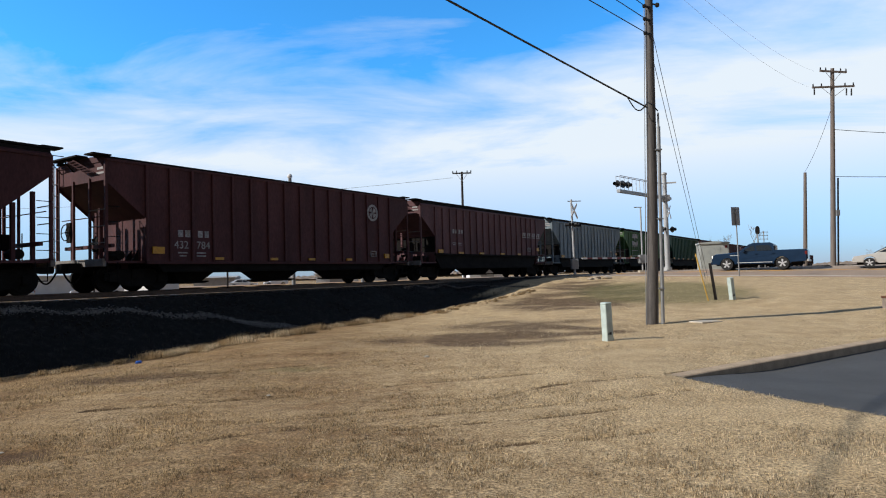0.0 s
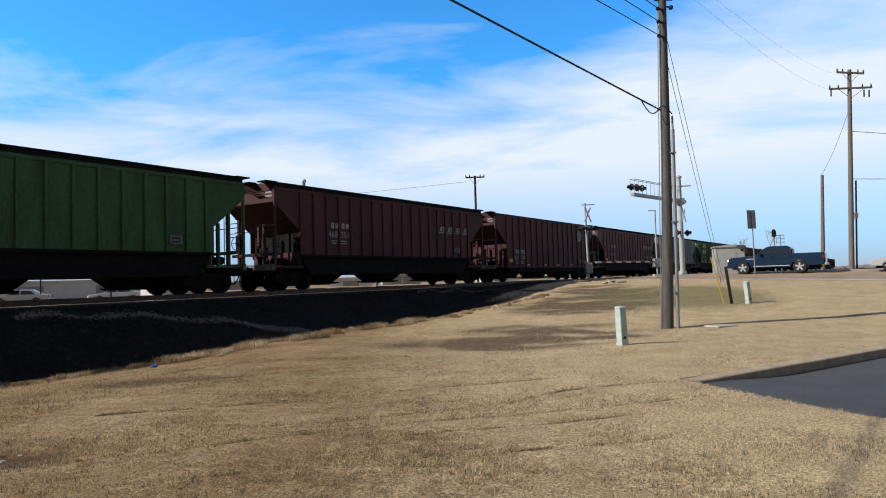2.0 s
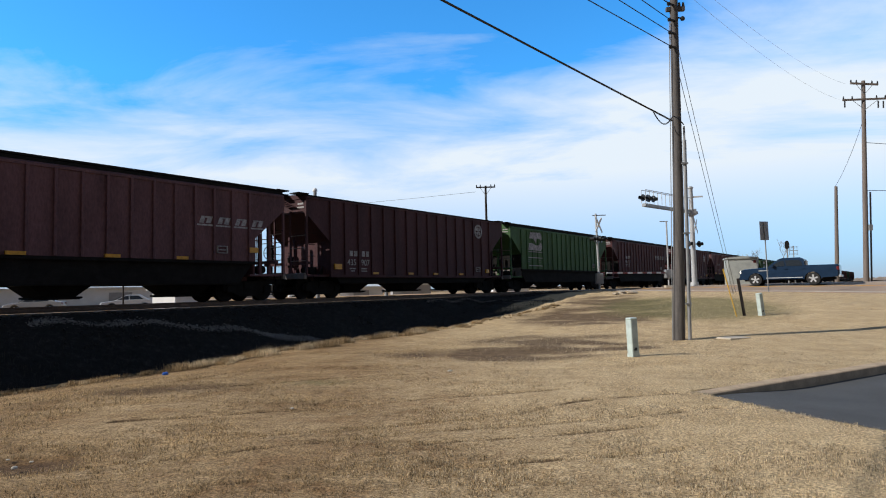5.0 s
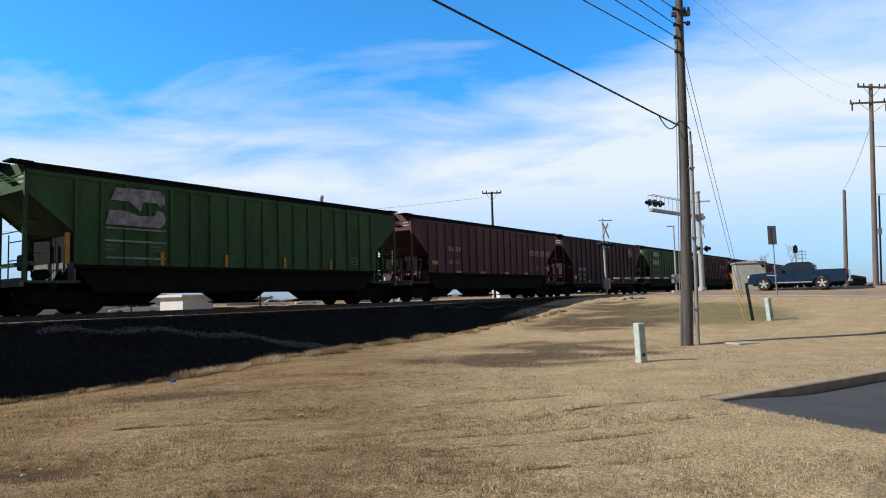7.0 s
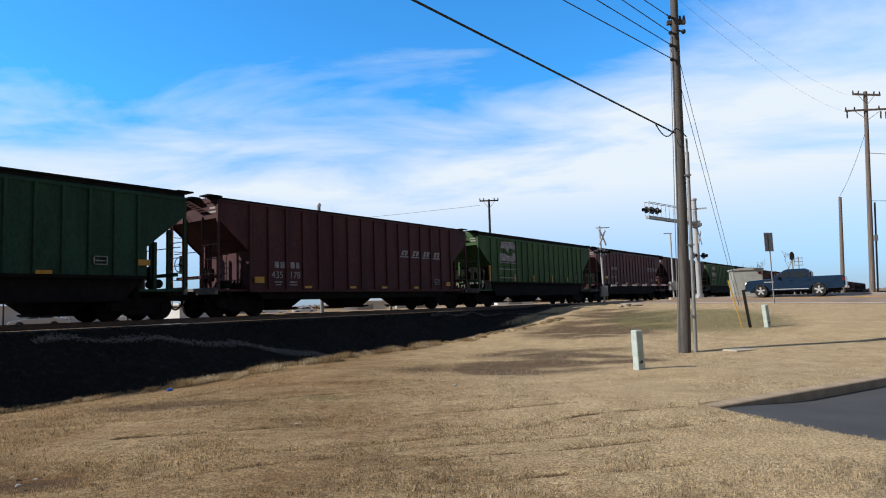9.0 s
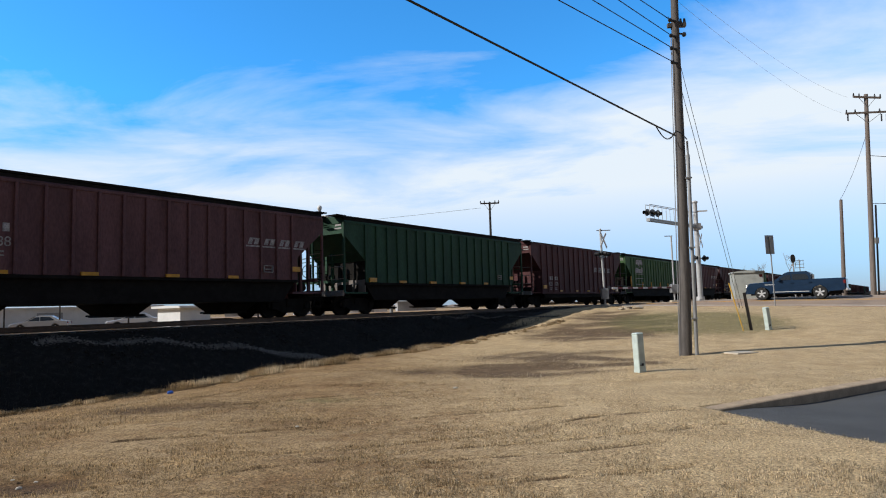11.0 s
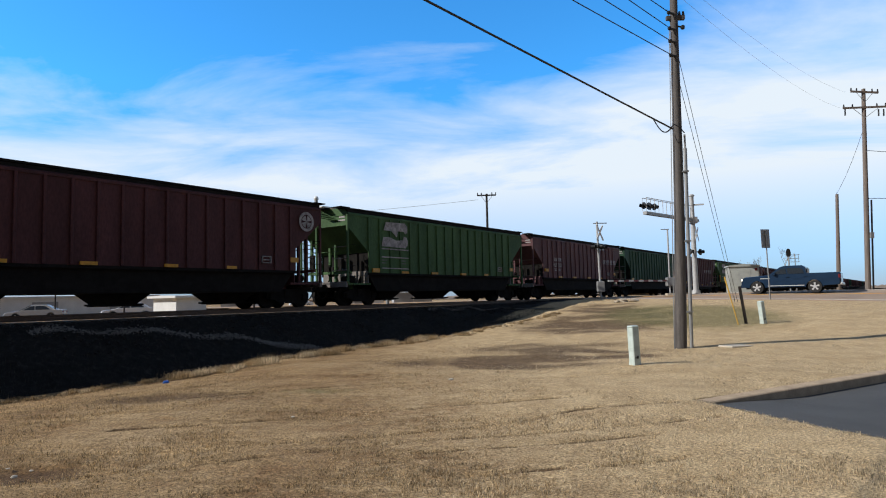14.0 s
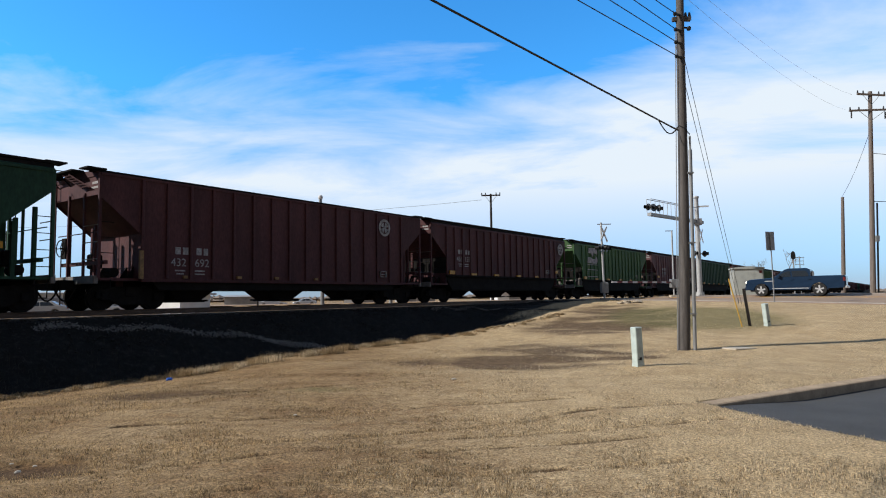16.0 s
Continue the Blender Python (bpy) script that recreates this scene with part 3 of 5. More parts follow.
# ---- track ----
def make_track():
    t = thing("railway_track", "single railway track on grey ballast", "track", kind="structure")
    for p in (TRACK_P - 0.7525, TRACK_P + 0.7525):
        bm = B()
        prof = [(-0.07, -0.17), (0.07, -0.17), (0.07, -0.155), (0.012, -0.13), (0.012, -0.04), (0.036, -0.03), (0.036, 0), (-0.036, 0), (-0.036, -0.03), (-0.012, -0.04), (-0.012, -0.13), (-0.07, -0.155)]
        ends = []
        for s in (-130.0, 640.0):
            ends.append([bm.verts.new(tp(p + a, s, RAIL_Z + b)) for a, b in prof])
        for i in range(12):
            bm.faces.new((ends[0][i], ends[1][i], ends[1][(i + 1) % 12], ends[0][(i + 1) % 12]))
        bm.faces.new(ends[0]), bm.faces.new(ends[1][::-1])
        bmesh.ops.recalc_face_normals(bm, faces=bm.faces[:])
        part("rail", bm, "rail", t, "worn steel rail")
    me = None
    rot = Euler((0, 0, radians(90 - AZ))).to_matrix().to_4x4()
    rnd = random.Random(4)
    for i in range(150):
        s = -20 + i * 0.55
        if ROAD_S0 - 1 < s < ROAD_S1 + 1:
            continue
        if me is None:
            ob = part("tie", bx(-0.115, 0.115, -1.3, 1.3, -0.1, 0.08, bevel=0.012), "tie", t)
            me = ob.data
        else:
            ob = new("tie", me)
            ob.parent = t
        ob.matrix_local = Matrix.Translation(tp(TRACK_P + rnd.uniform(-0.03, 0.03), s, 0.975)) @ rot
    # stones of the shoulders, coloured near black for the shade they lie in
    rnd = random.Random(9)
    vs, fs = [], []
    for i in range(7000):
        p = rnd.choice((rnd.uniform(18.7, 20.9), rnd.uniform(20.8, 24.5), rnd.uniform(18.7, 20.6)))
        s = rnd.uniform(-8, 60) if rnd.random() < 0.8 else rnd.uniform(-30, 100)
        if ROAD_S0 - 1.2 < s < ROAD_S1 + 1.2 and p < 24:
            continue
        c = tp(p, s)
        z = float(ground_z(c.x, c.y)) + 0.01
        r = rnd.uniform(0.025, 0.06)
        k = len(vs)
        q = rnd.uniform(0, 6.28)
        for j in range(4):
            a = q + j * 1.5708 + rnd.uniform(-0.4, 0.4)
            vs.append((c.x + r * math.cos(a), c.y + r * math.sin(a), z + rnd.uniform(-0.4, 0.4) * r))
        vs += [(c.x, c.y, z + r * rnd.uniform(0.6, 1.0)), (c.x, c.y, z - r)]
        for j in range(4):
            fs += [(k + j, k + (j + 1) % 4, k + 4), (k + (j + 1) % 4, k + j, k + 5)]
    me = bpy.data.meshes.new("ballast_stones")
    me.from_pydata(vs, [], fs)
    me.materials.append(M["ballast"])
    tagged(new("ballast_stones", me), "loose grey ballast stones beside the rails, shade put into their near-black colour", "ballast", kind="stuff")
    vs, fs = [], []
    wash_a = ((8.2, 20.0), (10.4, 19.9), (12.8, 19.4), (14.9, 18.8), (15.9, 18.4), (17.2, 17.8))
    wash_b = ((27.0, 20.2), (31.0, 20.15), (33.4, 19.6), (33.9, 17.6), (33.6, 16.3))
    for i in range(6000):
        way, spread = (wash_a, 0.09) if i % 4 else (wash_b, 0.07)
        k = rnd.randrange(len(way) - 1)
        q = rnd.random()
        s = way[k][0] + (way[k + 1][0] - way[k][0]) * q + rnd.gauss(0, spread)
        p = way[k][1] + (way[k + 1][1] - way[k][1]) * q + rnd.gauss(0, spread) + 0.12 * math.sin(s * 2.3)
        c = tp(p, s)
        z = float(ground_z(c.x, c.y)) + 0.01
        r = rnd.uniform(0.010, 0.034)
        k = len(vs)
        q = rnd.uniform(0, 6.28)
        for j in range(5):
            a = q + j * 1.2566 + rnd.uniform(-0.4, 0.4)
            vs.append((c.x + r * math.cos(a), c.y + r * math.sin(a), z + rnd.uniform(-0.3, 0.4) * r))
        vs += [(c.x + rnd.uniform(-0.3, 0.3) * r, c.y, z + r * rnd.uniform(0.5, 0.9)), (c.x, c.y, z - r)]
        for j in range(5):
            fs += [(k + j, k + (j + 1) % 5, k + 5), (k + (j + 1) % 5, k + j, k + 6)]
    me = bpy.data.meshes.new("ditch_rocks")
    me.from_pydata(vs, [], fs)
    me.materials.append(M["wash"])
    tagged(new("ditch_rocks", me), "pale gravel washed down the dark embankment", "rocks", kind="stuff")


make_track()

# ---- train ----
# the rear roof corner of each car along the track at the start, its paint, and what is stencilled on it
PITCH, HALF = 18.1, 8.30
CARS = [
    (-223.4, "brown", "", "circle"), (-205.3, "green_dark", "", ""), (-187.26, "brown", "432 692", "circle"), (-169.6, "brown_high", "466 155", "circle"),
    (-151.2, "green", "", "slab"), (-132.83, "mauve", "468 888", "bars"), (-114.8, "green_dark", "", ""), (-96.76, "brown", "435 178", "bars"),
    (-78.7, "green", "467", "slab"), (-60.65, "mauve", "", "bars"), (-42.7, "brown_dark", "435 907", "circle"), (-24.86, "green", "", "slab"),
    (-6.61, "brown_high", "468 351", "bars"), (11.76, "brown", "432 784", "circle"), (29.7, "mauve", "", "bars"), (47.8, "grey_car", "", ""),
    (65.9, "green", "", "slab"), (84.0, "green_dark", "", ""), (102.1, "brown", "", "bars"),
    (120.2, "brown", "", ""), (138.3, "mauve", "", ""), (156.4, "brown_dark", "", ""), (174.5, "green_dark", "", ""),
    (192.6, "brown", "", ""), (210.7, "brown", "", ""), (228.8, "mauve", "", ""), (246.9, "brown_dark", "", ""),
    (265.0, "brown", "", ""), (283.1, "green_dark", "", ""), (301.2, "brown", "", ""), (319.3, "brown", "", ""),
]
PAINT_WORDS = {"brown": "weathered mineral-brown", "brown_high": "weathered mineral-brown", "brown_dark": "dark brown", "mauve": "faded reddish-brown", "green": "bright green",
               "green_dark": "dark green", "grey_car": "pale grey"}
wheel_sets = []


def make_wheelset(parent, x):
    bm = B()
    tube(bm, (0, -0.9, 0), (0, 0.9, 0), 0.075, n=10)
    for sgn in (-1, 1):
        tube(bm, (0, sgn * 0.70, 0), (0, sgn * 0.83, 0), 0.455, 0.455, n=28)
        tube(bm, (0, sgn * 0.66, 0), (0, sgn * 0.70, 0), 0.485, 0.485, n=28)
        tube(bm, (0, sgn * 0.83, 0), (0, sgn * 0.86, 0), 0.40, 0.37, n=28)
        tube(bm, (0, sgn * 0.86, 0), (0, sgn * 0.92, 0), 0.15, 0.12, n=12)
        for k in range(6):
            a = k * math.pi / 3
            tube(bm, (0.26 * math.cos(a), sgn * 0.85, 0.26 * math.sin(a)), (0.26 * math.cos(a), sgn * 0.868, 0.26 * math.sin(a)), 0.03, n=6)
    ob = part("wheelset", bm, "under", parent, "steel wheels on their axle")
    ob.location = (x, 0, 0.455)
    return ob


def make_truck(car, x):
    bm = B()
    for sgn in (-1, 1):
        y0, y1 = sorted((sgn * 0.93, sgn * 1.06))
        prism(bm, [(-1.15, 0.62), (-1.15, 0.40), (-0.75, 0.36), (-0.42, 0.18), (0.42, 0.18), (0.75, 0.36), (1.15, 0.40), (1.15, 0.62), (0.6, 0.78), (-0.6, 0.78)], "y", y0, y1)
        for k in (-0.89, 0.89):
            box(bm, k - 0.13, k + 0.13, *sorted((sgn * 0.88, sgn * 1.13)), 0.33, 0.60, bevel=0.02)
        for k in (-0.2, 0.0, 0.2):
            tube(bm, (k, sgn * 1.0, 0.24), (k, sgn * 1.0, 0.55), 0.07, n=10)
    box(bm, -0.22, 0.22, -1.1, 1.1, 0.45, 0.78, bevel=0.02)
    ob = part("truck", bm, "under", car, "grimy cast-steel truck frame")
    ob.location = (x, 0, 0)
    for k in (-0.89, 0.89):
        wheel_sets.append(make_wheelset(ob, k))
    return ob


LOW = {"brown": 1.03, "brown_high": 1.53, "brown_dark": 1.03, "mauve": 1.53, "green": 1.53, "green_dark": 1.48, "grey_car": 1.4}      # lower edge of the side sheets
TOP = {"brown": 4.42, "brown_high": 4.28, "brown_dark": 4.42, "mauve": 4.28, "green": 4.26, "green_dark": 4.28, "grey_car": 4.3}      # their upper edge


def side_rib_mesh(mat, low, top):
    bm = bx(-0.05, 0.05, -1.665, -1.598, low + 0.02, top - 0.03, bevel=0.015)
    me = bpy.data.meshes.new("rib")
    bm.to_mesh(me)
    bm.free()
    me.materials.append(M[mat])
    return me


def end_frame(car, mat, sgn, top):
    """The open end of a car: platform, sill, posts, rungs, bolster plate, roof crossover with its slanting steps."""
    low_style = LOW[mat] < 1.2

    def xx(a, b):
        return sorted((sgn * a, sgn * b))
    part("end_platform", box(bx(*xx(6.7, HALF + 0.10), -1.5, 1.5, 0.97, 1.05), *xx(7.0, 7.25), -0.6, 0.6, 0.70, 0.97), mat, car)
    # sunlight on the sill's outer face is painted in as pale grey
    part("end_sill", bx(*xx(HALF + 0.02, HALF + 0.16), -1.56, 1.56, 0.86, 1.12, bevel=0.015), "dusty", car, "steel end sill, sunlight put into its pale colour")
    plate = part("bolster_plate", bx(*xx(6.86, 6.90), -1.52, 1.52, 1.05, 2.56 if low_style else 1.64), "dusty" if mat.startswith("green") else mat, car, "upright plate under the sloping hold")
    if not low_style:
        # the hold's shadow on this plate is put in as black
        part("upper_plate", bx(*xx(6.82, 6.86), -1.5, 1.5, 1.64, 2.56), "under", car, "upper plate painted black for the shade under the hold")
    for y in (-1.05, -0.62, 0.55, 1.0):
        bm = B()
        prism(bm, [(sgn * 6.9, 1.05), (sgn * 7.16, 1.05), (sgn * 6.9, 1.46)], "y", y - 0.02, y + 0.02)
        part("gusset", bm, "under", plate, "dark stiffening gusset")
    for y in (-1.56, 1.56):
        part("corner_post", bx(*xx(HALF - 0.02, HALF + 0.07), y - 0.045, y + 0.045, 1.05, top), mat, car)
    for y in ((-0.55, 0.50) if low_style else (0.50,)):
        part("end_post", bx(*xx(HALF - 0.02, HALF + 0.05), y - 0.04, y + 0.04, 1.05, 3.86), mat, car)
    for x, y, h in ((7.75, -0.28, 2.9), (7.55, 0.30, 2.8), (7.95, 1.15, 3.2)) + (((7.35, -1.2, 2.7), (8.02, -0.95, 3.2), (7.2, 0.8, 2.6)) if sgn > 0 else ()):
        part("brace_post", bx(*xx(x, x + 0.11), y - 0.06, y + 0.06, 1.05, h), mat, car)
    part("end_beam", bx(*xx(HALF - 0.30, HALF - 0.18), -1.5, 1.5, 1.50, 1.62), mat, car)
    for z in (1.65, 2.20, 2.75):
        part("hand_rung", tb((sgn * (HALF + 0.07), -1.56, z), (sgn * (HALF + 0.07), -0.62, z), 0.018, n=6), "dusty", car, "thin pale hand rung")
    part("end_rail", tb((sgn * (HALF - 0.1), -1.5, 2.55), (sgn * (HALF - 0.1), 1.5, 2.55), 0.018, n=6), mat, car)
    bm = B()
    for i in range(7):
        z = 1.45 + i * 0.40
        tube(bm, (sgn * (HALF + 0.10), 1.30, z), (sgn * (HALF + 0.10), 1.66, z), 0.016, n=6)
    for y in (1.30, 1.66):
        tube(bm, (sgn * (HALF + 0.10), y, 1.05), (sgn * (HALF + 0.10), y, 4.62), 0.02, n=6)
    part("end_ladder", bm, mat, car)
    # side handholds and a hanging step
    for z in (1.35, 1.85, 2.35, 2.85):
        part("handhold", tb((sgn * (HALF - 0.42), -1.62, z), (sgn * (HALF - 0.02), -1.62, z), 0.014, n=6), "under", car)
    bm = B()
    for x in (HALF - 0.40, HALF - 0.05):
        tube(bm, (sgn * x, -1.5, 1.0), (sgn * x, -1.5, 0.42), 0.018, n=6)
    tube(bm, (sgn * (HALF - 0.40), -1.5, 0.42), (sgn * (HALF - 0.05), -1.5, 0.42), 0.02, n=6)
    part("hanging_step", bm, "under", car)
    # roof crossover: a plank beyond the end and slanting open steps below it
    bm = box(B(), *xx(HALF + 0.02, HALF + 0.42), -0.45, 1.40, 4.58, 4.63)
    box(bm, *xx(HALF - 0.2, HALF + 0.42), -1.52, -0.95, 4.55, 4.60)
    for y in (-0.3, 0.5, 1.3):
        tube(bm, (sgn * (HALF + 0.38), y, 4.58), (sgn * HALF, y, 4.20), 0.02, n=5)
    part("crossover_board", bm, "under", car, "dark roof crossover board")
    # slanting steps: one open tread after another between two stringers
    a0, a1, b0, b1 = Vector((0, 0.30, 4.50)), Vector((0, -0.10, 4.50)), Vector((0, -0.55, 4.00)), Vector((0, -1.02, 4.00))
    bm = B()
    for p, q in ((a0, b0), (a1, b1)):
        tube(bm, (sgn * (HALF + 0.34), p.y, p.z), (sgn * (HALF + 0.10), q.y, q.z), 0.022, n=5)
    steps = part("end_steps", bm, mat, car, "slanting open end steps")
    for k in range(6):
        f = (k + 0.5) / 6
        p, q = a0.lerp(b0, f), a1.lerp(b1, f)
        p.x = q.x = sgn * (HALF + 0.34 - 0.24 * f)
        part("tread", tb(p, q, 0.022, n=5), mat, steps)
    bm = B()
    tube(bm, (sgn * (HALF + 0.42), 1.38, 4.60), (sgn * (HALF + 0.42), 1.38, 4.86), 0.016, n=5)
    tube(bm, (sgn * (HALF + 0.42), 1.38, 4.86), (sgn * (HALF - 0.1), 1.38, 4.86), 0.016, n=5)
    part("roof_handrail", bm, "under", car)
    bm = B()
    tube(bm, (sgn * (HALF + 0.1), 0, 0.82), (sgn * 9.0, 0, 0.82), 0.10, n=8)
    box(bm, *xx(8.75, 9.09), -0.2, 0.2, 0.66, 0.98, bevel=0.04)
    hose = [Vector((sgn * (8.38 + 0.1 * i), -0.32, 0.80 - 0.48 * math.sin(math.pi * i / 7.5))) for i in range(8)]
    for p, q in zip(hose, hose[1:]):
        tube(bm, p, q, 0.03, n=6)
    part("coupler", bm, "under", car, "knuckle coupler with its air hose")
    part("valve_box", bx(*xx(7.5, 7.85), -0.2, 0.25, 1.4, 1.9, bevel=0.05), "under", car)
    part("brake_cylinder", tb((sgn * 7.6, -1.15, 1.25), (sgn * 7.6, -0.55, 1.25), 0.16, n=12), "under", car)


def make_car(mat):
    car = thing("hopper_car", PAINT_WORDS[mat] + " three-bay covered hopper car on the track", "hopper car")
    low, top = LOW[mat], TOP[mat]
    # the hold slopes in under both ends; thin side sheets are cut away slantwise below it
    bm = B()
    prism(bm, [(-HALF, top), (-HALF, 3.74), (-6.9, 2.56), (-5.7, 1.56), (5.7, 1.56), (6.9, 2.56), (HALF, 3.74), (HALF, top)], "y", -1.56, 1.56)
    part("body", bm, mat, car)
    for y in (-1.6, 1.565):
        bm = B()
        prism(bm, [(-HALF, top), (-HALF, 3.64), (-6.9, 2.48), (-6.9, low), (6.9, low), (6.9, 2.48), (HALF, 3.64), (HALF, top)], "y", y, y + 0.035)
        part("side_sheet", bm, mat, car)
    bm = B()
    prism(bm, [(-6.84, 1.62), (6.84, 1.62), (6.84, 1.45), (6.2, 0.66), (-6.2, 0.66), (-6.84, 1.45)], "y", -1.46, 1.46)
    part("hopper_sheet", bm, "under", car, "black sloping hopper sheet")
    bm = B()
    prism(bm, [(-1.64, top - 0.06), (-1.64, top + 0.02), (-1.40, 4.48), (-0.8, 4.57), (0, 4.60), (0.8, 4.57), (1.40, 4.48), (1.64, top + 0.02), (1.64, top - 0.06)], "x", -HALF - 0.03, HALF + 0.03)
    part("roof", bm, mat, car)
    hatch = None
    for i in range(5):
        if hatch is None:
            ob = part("hatch_cover", bx(-1.35, 1.35, -0.5, 0.5, 4.55, 4.66, bevel=0.02), mat, car)
            hatch = ob.data
        else:
            ob = new("hatch_cover", hatch)
            ob.parent = car
        ob.location = (-6.2 + i * 3.1, 0, 0)
    edge = 1.22 if low < 1.2 else 1.42
    bm = B()
    for y in (-edge, edge):
        box(bm, -HALF - 0.15, HALF + 0.15, y - 0.16, y + 0.16, 4.49, 4.56)
        for i in range(12):
            x = -7.7 + i * 1.4
            box(bm, x - 0.03, x + 0.03, y - 0.15, y + 0.15, top, 4.49)
    part("running_board", bm, "under", car, "dark steel roof walkway")
    if low > 1.2:
        # dark strip that paints in the shadowed edge below the running board
        for y in (-1.5, 1.5):
            part("roof_eave", bx(-HALF - 0.02, HALF + 0.02, y - 0.06, y + 0.06, top + 0.01, 4.47), "under", car, "roof edge strip, walkway shadow put into its dark colour")
    rib = side_rib_mesh(mat, low, top)
    first, step, n = (-6.92, 0.91, 16) if low < 1.2 else (-6.94, 0.795, 18)
    for turn in (0, 180):
        for i in range(n):
            x = first + i * step
            ob = new("rib", rib)
            ob.parent = car
            ob.matrix_local = pose(x, 0, 0, 0, 0, turn)
    for sgn in (-1, 1):
        part("side_sill", bx(-6.92, 6.92, *sorted((sgn * 1.50, sgn * 1.612)), low - 0.10, low + 0.02, bevel=0.015), mat if low < 1.2 else "under", car)
    for cx in (-4.5, 0.0, 4.5):
        bm = B()
        lv = [(0.70, 0.95, 0.9), (0.30, 0.52, 0.6)]
        rings = [[bm.verts.new((cx + a * w, b * d, z)) for a, b in ((-1, -1), (1, -1), (1, 1), (-1, 1))] for z, w, d in lv]
        for r0, r1 in zip(rings, rings[1:]):
            for k in range(4):
                bm.faces.new((r0[k], r0[(k + 1) % 4], r1[(k + 1) % 4], r1[k]))
        bm.faces.new(rings[0]), bm.faces.new(rings[-1])
        bmesh.ops.recalc_face_normals(bm, faces=bm.faces[:])
        hopper = part("hopper", bm, "under", car, "black sloping discharge hopper")
        bm = box(B(), cx - 0.55, cx + 0.62, -0.7, 0.7, 0.22, 0.30)
        for k in (-0.5, 0.55):
            tube(bm, (cx + k, -0.95, 0.28), (cx + k, 0.95, 0.28), 0.035, n=6)
        part("outlet_gate", bm, "under", hopper)
    part("centre_sill", bx(-8.9, 8.9, -0.28, 0.28, 0.68, 1.0), "under", car)
    for sgn in (-1, 1):
        end_frame(car, mat, sgn, top)
    bm = B()
    for k in range(20):
        a, b = k * math.pi / 10, (k + 1) * math.pi / 10
        tube(bm, (-HALF - 0.12, 0.85 + 0.28 * math.cos(a), 2.1 + 0.28 * math.sin(a)), (-HALF - 0.12, 0.85 + 0.28 * math.cos(b), 2.1 + 0.28 * math.sin(b)), 0.018, n=5)
    for k in range(3):
        a = k * 2.094
        tube(bm, (-HALF - 0.12, 0.85, 2.1), (-HALF - 0.12, 0.85 + 0.28 * math.cos(a), 2.1 + 0.28 * math.sin(a)), 0.014, n=5)
    tube(bm, (-HALF - 0.12, 0.85, 2.1), (-HALF + 0.05, 0.85, 2.1), 0.03, n=6)
    box(bm, -HALF - 0.02, -HALF + 0.1, 0.72, 0.98, 1.75, 2.45)
    part("brake_wheel", bm, "under", car, "brake hand wheel on its gear box")
    # white reporting marks high on the end
    part("end_stencil", bx(-HALF - 0.008, -HALF - 0.001, -1.36, -1.0, 4.11, 4.19), "white_paint", car, "small white stencil bar")
    part("end_stencil", bx(-HALF - 0.008, -HALF - 0.001, -1.40, -0.95, 3.96, 4.03), "white_paint", car, "small white stencil bar")
    for x in (-6.95, 6.95):
        make_truck(car, x)
    bm = B()
    z = 1.30 if low < 1.2 else 1.82
    for x0, x1, z0, z1 in ((5.1, 5.55, 0, 0.03), (5.1, 5.55, 0.25, 0.28), (5.1, 5.13, 0, 0.28), (5.52, 5.55, 0, 0.28), (5.18, 5.47, 0.11, 0.15)):
        box(bm, x0, x1, -1.674, -1.6015, z + z0, z + z1)
    part("stencil_frame", bm, "white_paint", car, "small white framed stencil")
    return car


def text_mesh(body, size):
    cu = bpy.data.curves.new("stencil", "FONT")
    cu.body, cu.size, cu.extrude, cu.align_x = body, size, 0.004, "LEFT"
    ob = bpy.data.objects.new("stencil", cu)
    scene.collection.objects.link(ob)
    bpy.context.view_layer.update()
    me = bpy.data.meshes.new_from_object(ob.evaluated_get(bpy.context.evaluated_depsgraph_get()))
    bpy.data.objects.remove(ob)
    me.materials.clear()
    me.materials.append(M["white_paint"])
    return me


def panel_bars(bm, x, z, widths, h, gap=0.08, slant=0.0):
    for w in widths:
        if w > 0:
            prism(bm, [(x, z), (x + w, z), (x + w + slant, z + h), (x + slant, z + h)], "y", -1.609, -1.6015)
        x += abs(w) + gap
    return bm


def reflectors(car, style, low):
    """Amber strips low on the side: wide ones, tall ones, or small worn tags."""
    if style == "tall":
        rows = [(-7.18, 0.13, 0.95, 0.03), (-4.09, 0.13, 0.45, 0.04), (-1.51, 0.12, 0.45, 0.04), (1.28, 0.11, 0.45, 0.04), (3.88, 0.10, 0.4, 0.04)]
    elif style == "worn":
        rows = [(-6.95, 0.14, 0.95, 0.0), (-5.32, 0.16, 0.10, 0.04), (-3.04, 0.2, 0.10, 0.06), (-1.23, 0.2, 0.10, 0.06), (0.92, 0.18, 0.10, 0.06)]
    elif low < 1.2:
        rows = [(-6.5, 0.44, 0.24, 0.27), (-3.95, 0.40, 0.10, 0.06), (-1.2, 0.38, 0.10, 0.06), (1.0, 0.38, 0.10, 0.06), (3.5, 0.36, 0.10, 0.06), (6.4, 0.36, 0.22, 0.20)]
    else:
        rows = [(-6.46, 0.50, 0.20, 0.45 if style == "high" else 0.04), (-4.2, 0.54, 0.11, 0.02), (-1.65, 0.54, 0.11, 0.02), (1.17, 0.5, 0.11, 0.02), (3.66, 0.46, 0.11, 0.02), (6.77, 0.42, 0.2, 0.36)]
    for x, w, h, z in rows:
        part("reflector", bx(x - w / 2, x + w / 2, -1.674, -1.601, low + z, low + z + h), "yellow_worn" if style == "worn" else "yellow", car, "amber reflective strip")


REFLECT = {-78.7: "tall", -187.26: "worn", -6.61: "", -24.86: "", -132.83: "high", -60.65: "high"}


